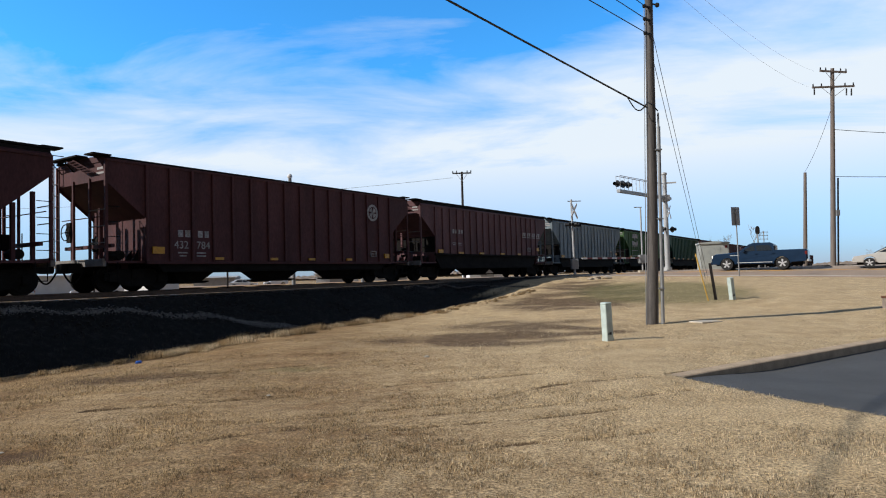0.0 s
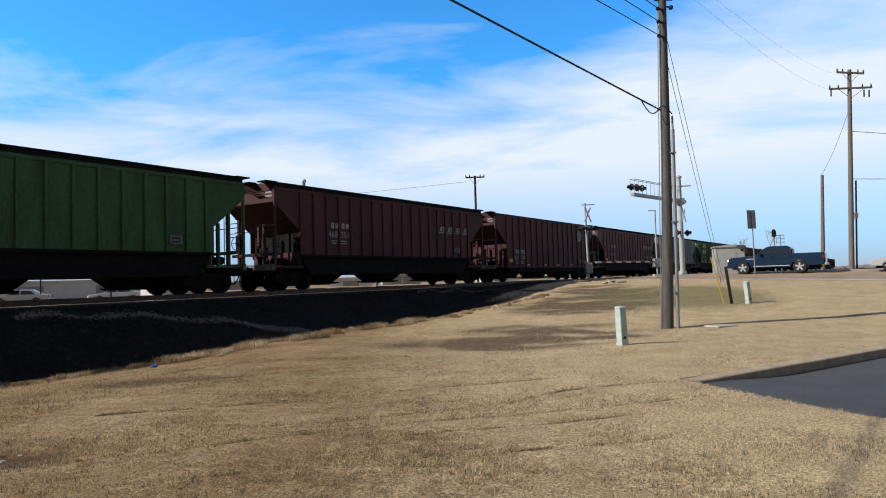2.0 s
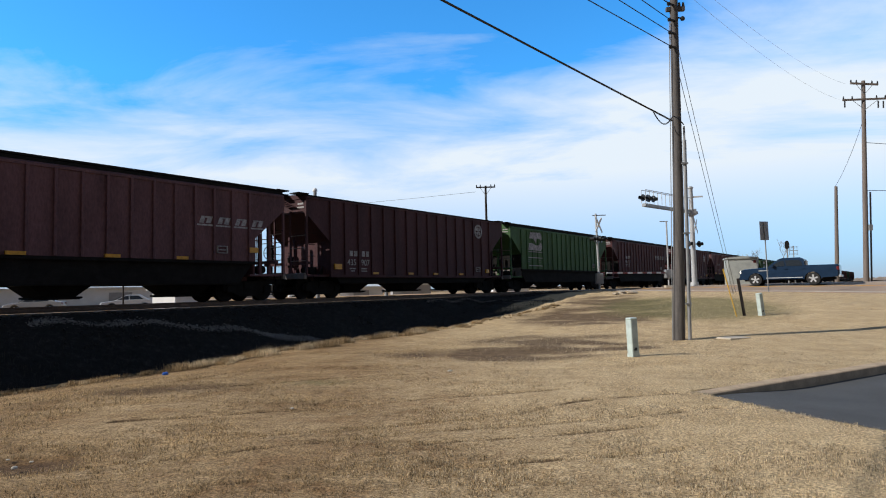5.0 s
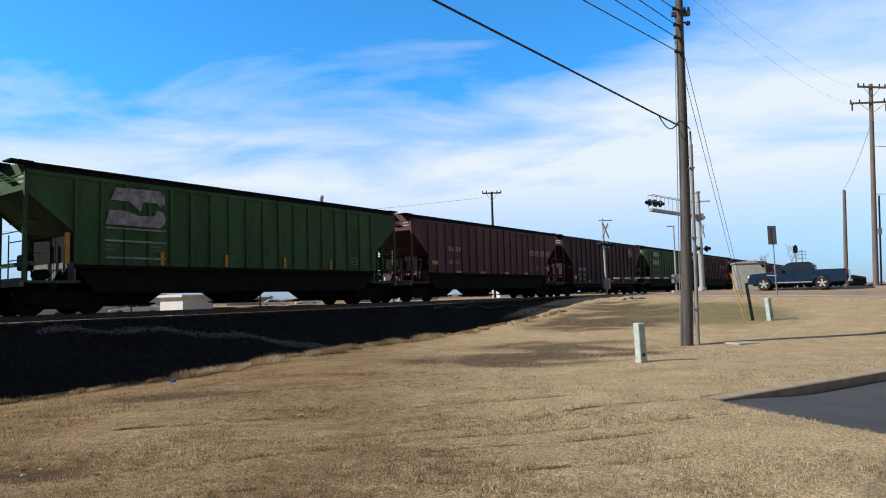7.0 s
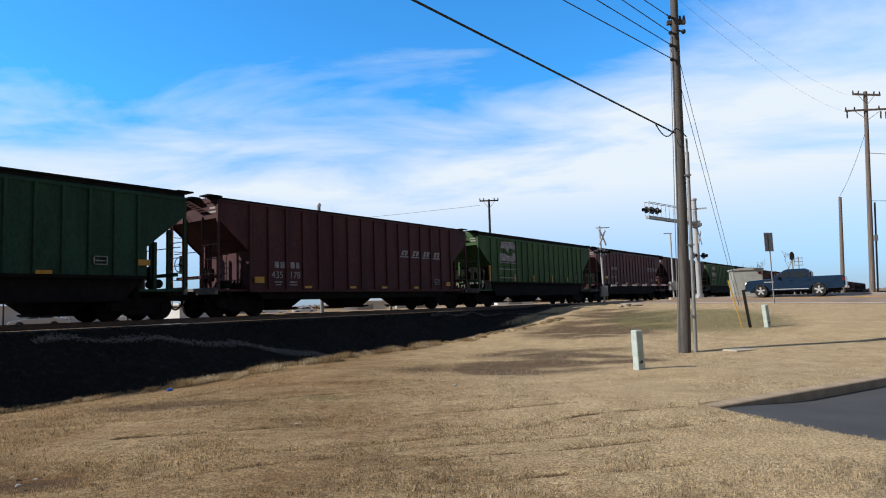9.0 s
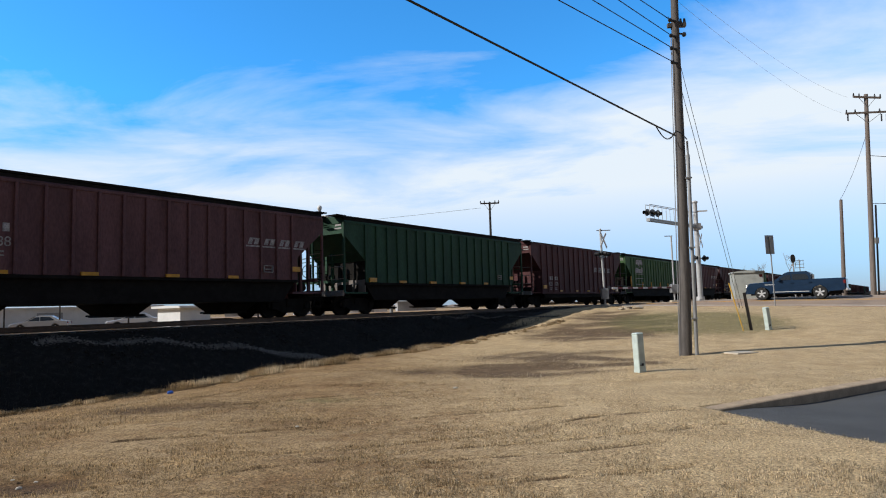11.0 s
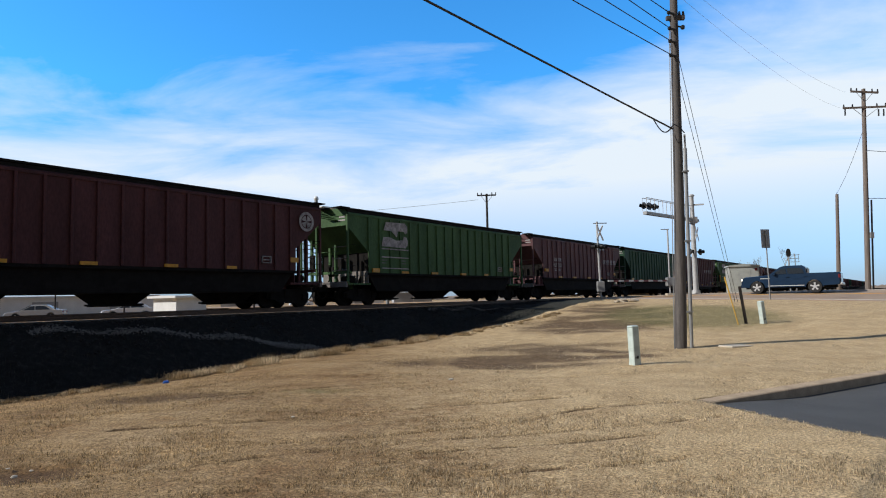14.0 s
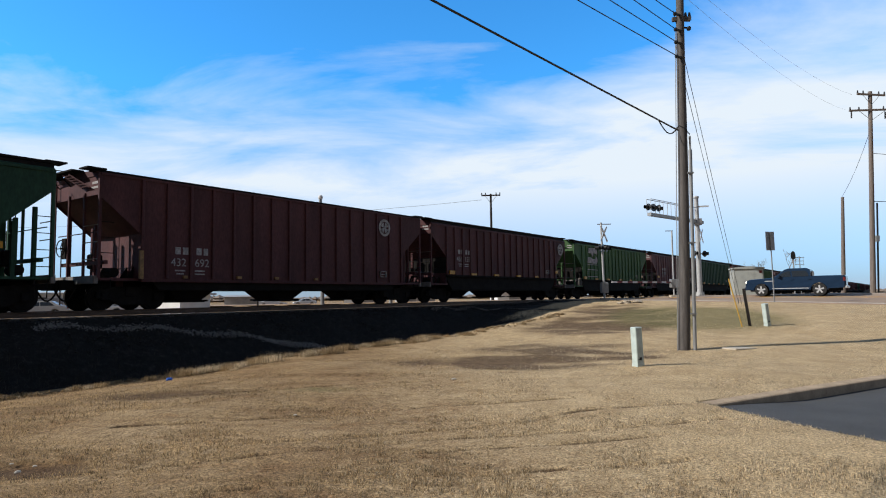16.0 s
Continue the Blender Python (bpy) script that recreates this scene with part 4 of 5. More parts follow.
def mark_car(car, number, mark, at):
    # reporting marks as plain bars, the number under them
    dx, dz = {"468": (0.62, 0.85), "466": (-0.08, 0.82)}.get(number[:3], (0.62, 0.85) if not number and mark == "bars" else (0.0, 0.0))
    apart = 0.93 if dz < 0.8 else 0.80
    if mark != "slab" and (number or mark):
        for x, z, w, h in ((-5.70, 1.92, 0.21, 0.25), (-5.40, 1.92, 0.21, 0.25), (-4.86, 1.92, 0.20, 0.25), (-4.57, 1.92, 0.18, 0.25),
                           (-5.70, 1.32, 0.40, 0.05), (-4.92, 1.32, 0.40, 0.05), (-5.64, 1.21, 0.28, 0.045), (-4.92, 1.21, 0.40, 0.045)):
            part("stencil_bar", panel_bars(B(), x + dx - (0.13 if x > -5.2 and dz > 0.8 else 0.0), z + dz, (w,), h), "white_paint", car)
    if number and mark != "slab":
        for k, group in enumerate(number.split()):
            ob = new("car_number", text_mesh(group, 0.40))
            ob.parent = car
            ob.matrix_local = pose(-5.86 + apart * k + dx, -1.606, 1.50 + dz, 90, 0, 0)
            ob["label"] = "white stencilled car number"
    if mark == "circle":
        bm = B()
        n = 28
        for r0, r1 in ((0.30, 0.42), (0.0, 0.26)):
            for k in range(n):
                a, b = 2 * math.pi * k / n, 2 * math.pi * (k + 1) / n
                if r0 == 0.0 and k % 7 in (0, 6):
                    continue
                pts = [(r0 * math.cos(a), r0 * math.sin(a)), (r1 * math.cos(a), r1 * math.sin(a)), (r1 * math.cos(b), r1 * math.sin(b)), (r0 * math.cos(b), r0 * math.sin(b))]
                if r0 == 0.0:
                    pts = pts[:3]
                prism(bm, [(at[0] + p, at[1] + q) for p, q in pts], "y", -1.674, -1.6672)
        part("round_emblem", bm, "white_paint", car, "round white emblem with a cross")
    if mark == "bars":
        x0, pitch, z0 = (2.36, 0.92, 2.68) if dz < 0.8 else (3.61, 0.83, 2.92) if number == "468 351" else (4.32, 0.78, 2.82)
        for k in range(4):
            x = x0 + k * pitch
            bm = panel_bars(B(), x + 0.04, z0 + 0.10, (0.18, 0.20), 0.26, 0.10, 0.10)
            panel_bars(bm, x + 0.14, z0 + 0.30, (0.34,), 0.06)
            panel_bars(bm, x - 0.04, z0, (0.66,), 0.06)
            part("letter_shape", bm, "white_paint", car, "slanted white letter-like shape")
    if mark == "slab":
        # two worn white shapes with a dark zigzag between them, over three lines
        upper = [(-5.72, 4.08), (-4.22, 4.12), (-4.02, 3.95), (-4.02, 3.66), (-4.18, 3.56), (-4.30, 3.68), (-4.78, 3.68), (-4.88, 3.36), (-5.30, 3.66), (-5.88, 3.66)]
        lower = [(-6.05, 2.86), (-5.92, 3.32), (-5.42, 3.34), (-4.92, 3.20), (-4.40, 3.24), (-4.30, 3.44), (-4.10, 3.40), (-3.98, 3.20), (-4.02, 2.98), (-4.20, 2.84)]
        for o in (upper, lower):
            bm = B()
            prism(bm, o, "y", -1.674, -1.6672)
            part("white_emblem", bm, "white_paint", car, "large worn white abstract emblem")
        for zz in (2.72, 2.31, 1.76):
            part("emblem_line", bx(-6.05, -3.95, -1.674, -1.6672, zz, zz + 0.055), "white_paint", car)
        for x, z, w, h in ((-5.98, 2.16, 0.40, 0.06), (-4.5, 2.16, 0.42, 0.06), (-5.98, 2.02, 0.34, 0.06), (-4.5, 2.02, 0.42, 0.06)):
            part("stencil_bar", panel_bars(B(), x, z, (w,), h), "white_worn", car)
    return car


protos, train = {}, []
for s0, paint, number, mark in CARS:
    if paint not in protos:
        protos[paint] = make_car(paint)
        train.append((s0, protos[paint], number, mark, paint))
    else:
        train.append((s0, copy_thing(protos[paint], Matrix.Identity(4)), number, mark, paint))
for s0, car, number, mark, paint in train:
    if REFLECT.get(s0, "wide"):
        reflectors(car, REFLECT.get(s0, "wide"), LOW[paint])
    mark_car(car, number, mark, {"466 155": (7.45, 3.66), "432 784": (5.30, 3.50)}.get(number, (5.42, 3.72)))
    words = PAINT_WORDS[paint] + " covered hopper car"
    words += {"circle": " with a round white emblem", "slab": " with a large white emblem", "bars": " with white letter shapes", "": " with ribbed sides"}[mark]
    tagged(car, words, "hopper car", "train of hopper cars")


def train_rows(s0):
    turn = 90 - AZ
    rows = []
    for t in (0.0, 4.0, 8.0, 12.0, 16.0):
        s = s0 + HALF + 12.45 * t - 0.00623 * t * t
        q = tp(TRACK_P, s)
        rows.append((t, pose(q.x, q.y, RAIL_Z, 0, 0, turn)))
    return rows


# ---- poles and wires ----
def g(x, y):
    return float(ground_z(x, y))


def insulator(bm, c, r=0.05, h=0.14):
    tube(bm, (c[0], c[1], c[2]), (c[0], c[1], c[2] + h), r, r * 0.6, n=8)


def main_pole():
    x, y = 5.97, 18.75
    z0 = g(x, y)
    t = thing("utility_pole", "tall weathered wooden utility pole with a steel conduit", "utility pole", Matrix.Translation((x, y, z0)))
    bm = B()
    n, rings = 14, []
    for i in range(13):
        k = i / 12
        r = 0.172 - 0.072 * k
        off = 0.03 * math.sin(5 * k)
        rings.append([bm.verts.new((off + 0.36 * k + r * math.cos(2 * math.pi * j / n), r * math.sin(2 * math.pi * j / n), -0.15 + 11.6 * k)) for j in range(n)])
    for a, b in zip(rings, rings[1:]):
        for j in range(n):
            bm.faces.new((a[j], a[(j + 1) % n], b[(j + 1) % n], b[j]))
    bm.faces.new(rings[-1])
    part("shaft", bm, "wood", t, smooth=True)
    part("conduit", tube(tb((0.27, -0.12, -0.1), (0.37, -0.12, 5.7), 0.050, n=10), (0.37, -0.12, 5.7), (0.37, -0.12, 6.1), 0.03, n=8), "galv", t, "grey steel conduit")
    part("ground_wire", tb((-0.2, -0.08, -0.05), (0.10, -0.08, 9.2), 0.012, n=6), "galv", t)
    bm = B()
    for z in (1.0, 3.0, 5.0):
        box(bm, 0.15 + 0.02 * z, 0.33 + 0.018 * z, -0.20, -0.05, z, z + 0.04)
    part("conduit_straps", bm, "galv", t)
    for z in (8.42, 8.84, 9.22, 9.69):
        bm = B()
        tube(bm, (0.24, -0.10, z), (0.06, -0.2, z), 0.035, n=8)
        ball(bm, (0.07, -0.2, z), 0.06, 8)
        part("spool_insulator", bm, "black", t)
    bm = box(B(), 0.05, 0.58, -0.06, 0.06, 9.55, 9.66)
    for k in (0.44, 0.55):
        insulator(bm, (k, 0, 9.66))
    part("bracket_arm", bm, "wood", t)
    bm = B()
    ball(bm, (0.50, -0.05, 9.3), 0.07, 8)
    tube(bm, (0.28, -0.05, 9.35), (0.52, -0.05, 9.3), 0.025, n=6)
    part("clamp", bm, "black", t)
    bm = B()
    path = [Vector((-0.52 + 0.56 * i / 8, -0.25, 6.52 - 0.14 * i / 8 - 0.30 * math.sin(math.pi * i / 8))) for i in range(9)]
    path += [Vector((0.20, -0.22, 6.30)), Vector((0.36, -0.14, 6.15))]
    rings = [[bm.verts.new(q + Vector((0.02 * math.cos(k), 0.02 * math.sin(k) * 0.5, 0.02 * math.sin(k)))) for k in (0.0, 1.26, 2.51, 3.77, 5.03)] for q in path]
    for p, q in zip(rings, rings[1:]):
        for k in range(5):
            bm.faces.new((p[k], p[(k + 1) % 5], q[(k + 1) % 5], q[k]))
    part("drip_loop", bm, "cable", t)
    return x, y, z0


PX, PY, PZ = main_pole()
# wires from the pole over the lawn, towards and over the camera
wire("telephone_cable", (PX + 0.02, PY - 0.2, 6.23), (-19.8, -10.7, 8.45), 0.02, 0.028, "cable", "thick black cable hung from the wooden pole", "cable", "overhead wires")
for k, z in enumerate((8.45, 8.87, 9.25, 9.72)):
    wire("power_wire", (PX + 0.02, PY - 0.2, z), (-21.0 - 0.3 * k, -10.0, z + (1.0, 1.9, 3.0, 2.4)[k]), 0.12, 0.017, "cable", "thin black power wire hung from the wooden pole", "wire", "overhead wires")


def guys():
    t = thing("guy_anchor", "pair of thin steel guy wires running down to the road bank", "guy wire", Matrix.Translation((0, 0, 0)))
    x, y = 14.5, 36.0
    a = Vector((x, y, g(x, y)))
    for k, z in enumerate((9.0, 9.9)):
        part("guy_wire", tb(a + Vector((0.15 * k, 0, 0)), Vector((PX + 0.12, PY + 0.1, z)), 0.010, n=5), "cable", t)
    part("anchor_rod", tb(a - Vector((0, 0, 0.2)), a + Vector((-0.1, -0.2, 0.3)), 0.02, n=6), "galv", t)
    x, y = 10.11, 24.9
    t = thing("marker_stake", "thin yellow marker stake leaning on the bank", "stake", Matrix.Translation((x, y, g(x, y))) @ pose(0, 0, 0, 0, -13, 0))
    part("stake", tb((0, 0, -0.2), (0, 0, 1.75), 0.022, n=7), "yellow_guard", t)
    part("stake_sleeve", tb((0, 0, 1.1), (0, 0, 1.85), 0.027, n=8), "yellow_guard", t)


guys()


def arm_pole(name, x, y, h, r, label, arms, mat="wood_far", turn=0.0, z0=None, lean=0.0):
    z0 = g(x, y) if z0 is None else z0
    t = thing(name, label, "utility pole", Matrix.Translation((x, y, z0)) @ pose(0, 0, 0, 0, lean, turn), "line poles")
    part("shaft", tb((0, 0, -0.3), (0.0, 0, h), r, r * 0.68, n=12), mat, t, smooth=False)
    for z, w, tilt in arms:
        bm = box(B(), -w / 2, w / 2, -0.16, -0.05, -0.06, 0.06, m=Matrix.Translation((0, 0, z)) @ pose(0, 0, 0, 0, tilt, 0))
        part("crossarm", bm, mat, t)
        for k in (-0.48, -0.28, 0.28, 0.48):
            bm = B()
            insulator(bm, (k * w, -0.1, z + 0.06 - k * w * math.sin(radians(tilt))), 0.06, 0.2)
            part("insulator", bm, "black", t)
        bm = B()
        tube(bm, (-w * 0.3, -0.14, z - 0.05), (0, -0.14, z - 0.75), 0.018, n=5)
        tube(bm, (w * 0.3, -0.14, z - 0.05), (0, -0.14, z - 0.75), 0.018, n=5)
        part("arm_brace", bm, "galv", t)
    return t


rp = arm_pole("utility_pole", 27.64, 46.0, 14.2, 0.185, "tall brown utility pole with two crossarms beside the road", [(13.95, 1.9, 2), (12.85, 3.0, -3)], lean=2.6)
for k in (-1.35, 0.95, 1.3):
    part("hanging_fuse", tb((k, -0.1, 12.75), (k, -0.1, 12.25), 0.05, n=7), "black", rp)
part("riser_pipe", tb((0.33, -0.05, -0.2), (0.33, -0.05, 6.3), 0.06, n=8), "black", rp)
part("utility_box", bx(0.1, 0.32, -0.3, -0.1, 3.6, 4.0), "galv", rp)
arm_pole("utility_pole", 29.0, 52.0, 7.75, 0.165, "plain wooden service pole beside the road", [], lean=2.6)
p2 = arm_pole("utility_pole", 1.96, 60.0, 9.9, 0.14, "dark utility pole with one crossarm behind the train", [(9.75, 1.75, 0)], mat="post")
wire("power_wire", (28.0, 46.0, 11.2), (60.0, 52.0, 12.2), 0.7, 0.02, "cable", "service wire leaving the crossarm pole", "wire", "overhead wires")
wire("power_wire", (28.0, 46.0, 7.8), (60.0, 44.0, 8.6), 0.6, 0.02, "cable", "service wire leaving the crossarm pole", "wire", "overhead wires")
wire("power_wire", (28.0, 46.0, 12.5), (29.3, 52.0, 9.0), 0.3, 0.014, "cable", "service wire leaving the crossarm pole", "wire", "overhead wires")
for k, (dx, z) in enumerate(((-0.9, 15.4), (-1.4, 14.3))):
    wire("power_wire", (27.95 + dx, 46.0, z), (PX + 0.2, PY, 11.0 - 0.5 * k), 0.5, 0.005, "galv", "thin wire between two poles", "wire", "overhead wires")
wire("power_wire", (1.1, 60.0, 10.55), (-70, 75, 11.0), 1.0, 0.012, "cable", "thin wire behind the train", "wire", "overhead wires")


# ---- lawn furniture ----
def pedestal(x, y, lean, turn, label):
    t = thing("cable_pedestal", label, "pedestal", Matrix.Translation((x, y, g(x, y))) @ pose(0, 0, 0, lean[0], lean[1], turn), "cable pedestals")
    bm = bx(-0.092, 0.092, -0.088, 0.088, -0.1, 0.80, bevel=0.014)
    part("post_body", bm, "pedestal", t)
    part("cap", bx(-0.097, 0.097, -0.093, 0.093, 0.79, 0.84, bevel=0.02), "pedestal", t)
    part("base_flange", bx(-0.096, 0.096, -0.092, 0.092, -0.1, 0.07, bevel=0.006), "pedestal", t)
    bm = box(B(), -0.02, 0.02, -0.105, -0.087, 0.14, 0.2)
    tube(bm, (-0.05, -0.10, 0.16), (-0.05, -0.085, 0.16), 0.015, n=6)
    part("lock", bm, "black", t)


pedestal(3.55, 14.22, (0, -2.0), 28, "pale green metal cable pedestal standing on the lawn")
pedestal(11.0, 24.8, (0, -7.0), 28, "pale green cable pedestal leaning near the road bank")


def old_post():
    x, y = 10.44, 25.0
    t = thing("marker_post", "dark rusted steel post leaning on the bank", "post", Matrix.Translation((x, y, g(x, y))) @ pose(0, 0, 0, 0, -7, 0))
    bm = B()
    prism(bm, [(-0.055, -0.02), (0.055, -0.02), (0.055, 0.0), (0.015, 0.0), (0.015, 0.05), (-0.015, 0.05), (-0.015, 0.0), (-0.055, 0.0)], "z", -0.2, 1.42)
    part("upright", bm, "post", t)


old_post()


def road_sign():
    x, y = 17.31, 38.0
    t = thing("road_sign", "grey back of a road sign on a thin steel post", "road sign", Matrix.Translation((x, y, g(x, y))) @ pose(0, 0, 0, 0, -1.2, 30))
    part("sign_post", bx(-0.03, 0.03, -0.02, 0.02, -0.3, 4.0), "galv", t)
    part("sign_panel", bx(-0.38, 0.38, 0.022, 0.034, 3.0, 4.08, bevel=0.003), "sign_back", t, "bare aluminium sign panel")
    bm = box(B(), -0.34, 0.34, -0.004, 0.02, 3.25, 3.29)
    box(bm, -0.34, 0.34, -0.004, 0.02, 3.78, 3.82)
    part("sign_brace", bm, "galv", t)


road_sign()

# cover slab, broken log and litter on the lawn
bm = bx(-0.36, 0.36, -0.28, 0.28, -0.06, 0.03, bevel=0.012)
ob = tagged(part("cover_slab", bm, "concrete"), "pale concrete cover slab lying flush in the lawn", "cover")
ob.matrix_world = Matrix.Translation((7.45, 18.6, g(7.45, 18.6) - 0.005)) @ pose(0, 0, 0, 0, 0, 20)


def rock(x, y, r, mat, name, label, category, seed, flat=0.6):
    rnd = random.Random(seed)
    bm = B()
    k = bmesh.ops.create_icosphere(bm, subdivisions=2, radius=r)
    for v in k["verts"]:
        v.co *= rnd.uniform(0.78, 1.15)
        v.co.z *= flat
    ob = tagged(part(name, bm, mat), label, category)
    ob.matrix_world = Matrix.Translation((x, y, g(x, y) + r * flat * 0.4)) @ pose(0, 0, 0, 0, 0, rnd.uniform(0, 360))


# a pale broken log, stood in for by three rock lumps
rock(9.1, 38.6, 0.28, "rock", "rock", "piece of a pale broken log by the road bank, shaped as a rock", "rock", 1, 0.5)
rock(8.6, 38.0, 0.2, "rock", "rock", "piece of a pale broken log by the road bank, shaped as a rock", "rock", 2, 0.45)
rock(9.8, 39.0, 0.32, "rock", "rock", "flat piece of a pale broken log by the road bank, shaped as a rock", "rock", 3, 0.35)
rock(-6.69, 14.22, 0.07, "blue_litter", "litter", "crumpled blue plastic litter in the grass", "litter", 4, 0.7)
rock(-0.36, 12.36, 0.05, "paper", "litter", "scrap of white litter on the lawn", "litter", 5, 0.4)
rock(-4.22, 5.96, 0.030, "paper", "litter", "scrap of pale litter on bare soil", "litter", 6, 0.5)
rock(-4.21, 6.18, 0.022, "paper", "litter", "scrap of pale litter on bare soil", "litter", 8, 0.4)
rock(-4.52, 6.29, 0.020, "paper", "litter", "scrap of pale litter on bare soil", "litter", 9, 0.4)
rock(-2.4, 8.8, 0.03, "paper", "litter", "scrap of white litter on the lawn", "litter", 7, 0.4)


def timber_stub():
    x, y = 13.9, 20.3
    t = thing("timber_stub", "weathered brown timber stub standing on the lawn", "stub", Matrix.Translation((x, y, g(x, y))) @ pose(0, 0, 0, 0, 4, 25))
    part("stub_block", bx(-0.17, 0.17, -0.15, 0.15, -0.1, 0.34, bevel=0.03), "twig", t)
    part("stub_top", bx(-0.20, 0.20, -0.17, 0.17, 0.31, 0.38, bevel=0.02), "rust", t)


timber_stub()


# ---- crossing signals ----
def lamp_head(bm, c, turn):
    """Round black backboard with hood, looking along its own minus y."""
    m = Matrix.Translation(c) @ pose(0, 0, 0, 0, 0, turn)
    k = bmesh.ops.create_cone(bm, cap_ends=True, segments=18, radius1=0.25, radius2=0.25, depth=0.03)
    bmesh.ops.transform(bm, matrix=m @ pose(0, 0, 0, 90, 0, 0), verts=k["verts"])
    k = bmesh.ops.create_cone(bm, cap_ends=False, segments=14, radius1=0.11, radius2=0.13, depth=0.3)
    bmesh.ops.transform(bm, matrix=m @ Matrix.Translation((0, -0.16, 0)) @ pose(0, 0, 0, 90, 0, 0), verts=k["verts"])
    k = bmesh.ops.create_cone(bm, cap_ends=True, segments=14, radius1=0.12, radius2=0.09, depth=0.16)
    bmesh.ops.transform(bm, matrix=m @ Matrix.Translation((0, 0.09, 0)) @ pose(0, 0, 0, 90, 0, 0), verts=k["verts"])


def crossbuck(parent, z, turn, y=-0.12):
    for sgn in (-1, 1):
        bm = box(B(), -0.74, 0.74, -0.012, 0.012, -0.09, 0.09)
        ob = part("crossbuck_blade", bm, "wall_white", parent, "white crossbuck blade")
        ob.matrix_local = pose(0, 0, z, 0, 0, turn) @ Matrix.Translation((0, y - 0.012 * sgn, 0)) @ pose(0, 0, 0, 0, sgn * 45, 0)


def lights_pair(parent, z, turn, gap=0.75):
    bm = box(B(), -gap / 2, gap / 2, -0.03, 0.03, -0.04, 0.04)
    part("light_arm", bm, "galv", parent).matrix_local = pose(0, 0, z, 0, 0, turn)
    for sgn in (-1, 1):
        bm = B()
        lamp_head(bm, (sgn * gap / 2, -0.1, 0), 0)
        part("flasher", bm, "black", parent, "black round flasher with a hood").matrix_local = pose(0, 0, z, 0, 0, turn)


def cantilever():
    x, y = 17.88, 51.7
    z0 = g(x, y)
    t = thing("cantilever_signal", "silver cantilever mast with flashers over the road", "crossing signal", Matrix.Translation((x, y, z0)))
    part("mast", tb((0, 0, -0.1), (0, 0, 9.15 - z0), 0.21, 0.17, n=16), "alu", t)
    part("mast_cap", ball(B(), (0, 0, 9.15 - z0), 0.24, 10, (1, 1, 0.6)), "alu", t)
    part("mast_base", tb((0, 0, -0.2), (0, 0, 0.35), 0.36, 0.30, n=16), "alu", t)
    d = Vector((12.67 - x, 46.2 - y, 0))
    turn = math.degrees(math.atan2(d.y, d.x))
    ln = d.length
    za = 7.25 - z0
    arm = part("arm", bx(-0.9, ln, -0.14, 0.14, za - 0.14, za + 0.08), "galv", t, "silver walkway arm")
    arm.matrix_local = pose(0, 0, 0, 0, 0, turn)
    bm = B()
    for sgn in (-0.16, 0.16):
        tube(bm, (0.3, sgn, za + 1.05), (ln, sgn, za + 1.05), 0.025, n=6)
        for i in range(7):
            k = 0.3 + (ln - 0.3) * i / 6
            tube(bm, (k, sgn, za + 0.1), (k, sgn, za + 1.05), 0.022, n=6)
    part("handrail", bm, "alu", t).matrix_local = pose(0, 0, 0, 0, 0, turn)
    part("mast_clamp", bx(-0.3, 0.3, -0.3, 0.3, za - 0.3, za + 0.2), "alu", t)
    part("top_stay", bx(-0.1, 0.9, -0.05, 0.05, 8.35 - z0, 8.47 - z0), "alu", t).matrix_local = pose(0, 0, 0, 0, 0, -20)
    for k, w in ((ln - 0.25, 0), (ln - 1.1, 0)):
        for back in (0, 180):
            bm = B()
            lamp_head(bm, (0, -0.22, 0), 0)
            ob = part("flasher", bm, "black", t, "black round flasher with a hood")
            ob.matrix_local = pose(0, 0, 0, 0, 0, turn) @ Matrix.Translation((k, 0, za + 0.5)) @ pose(0, 0, 0, 0, 0, 70 + back)
    crossbuck(t, 6.1 - z0, 58, -0.28)
    lights_pair(t, 4.7 - z0, 35, 1.3)


cantilever()


def crossing_mast():
    x, y = 9.3, 45.9
    z0 = g(x, y)
    t = thing("crossing_signal", "crossing signal mast with a white crossbuck beside the track", "crossing signal", Matrix.Translation((x, y, z0)))
    part("mast", tb((0, 0, 0), (-0.1, 0, 6.65 - z0), 0.075, n=12), "alu", t)
    part("mast_foot", bx(-0.28, 0.28, -0.28, 0.28, -0.1, 0.16), "concrete", t)
    part("gate_box", bx(-0.25, 0.25, -0.22, 0.22, 0.5, 1.25, bevel=0.04), "galv", t, "grey gate motor box")
    crossbuck(t, 5.85 - z0, 55, -0.1)
    lights_pair(t, 4.85 - z0, 62, 0.95)
    lights_pair(t, 4.85 - z0, 242, 0.95)
    part("top_arm", bx(-0.35, 0.6, -0.03, 0.03, 6.5 - z0, 6.56 - z0), "galv", t)


crossing_mast()


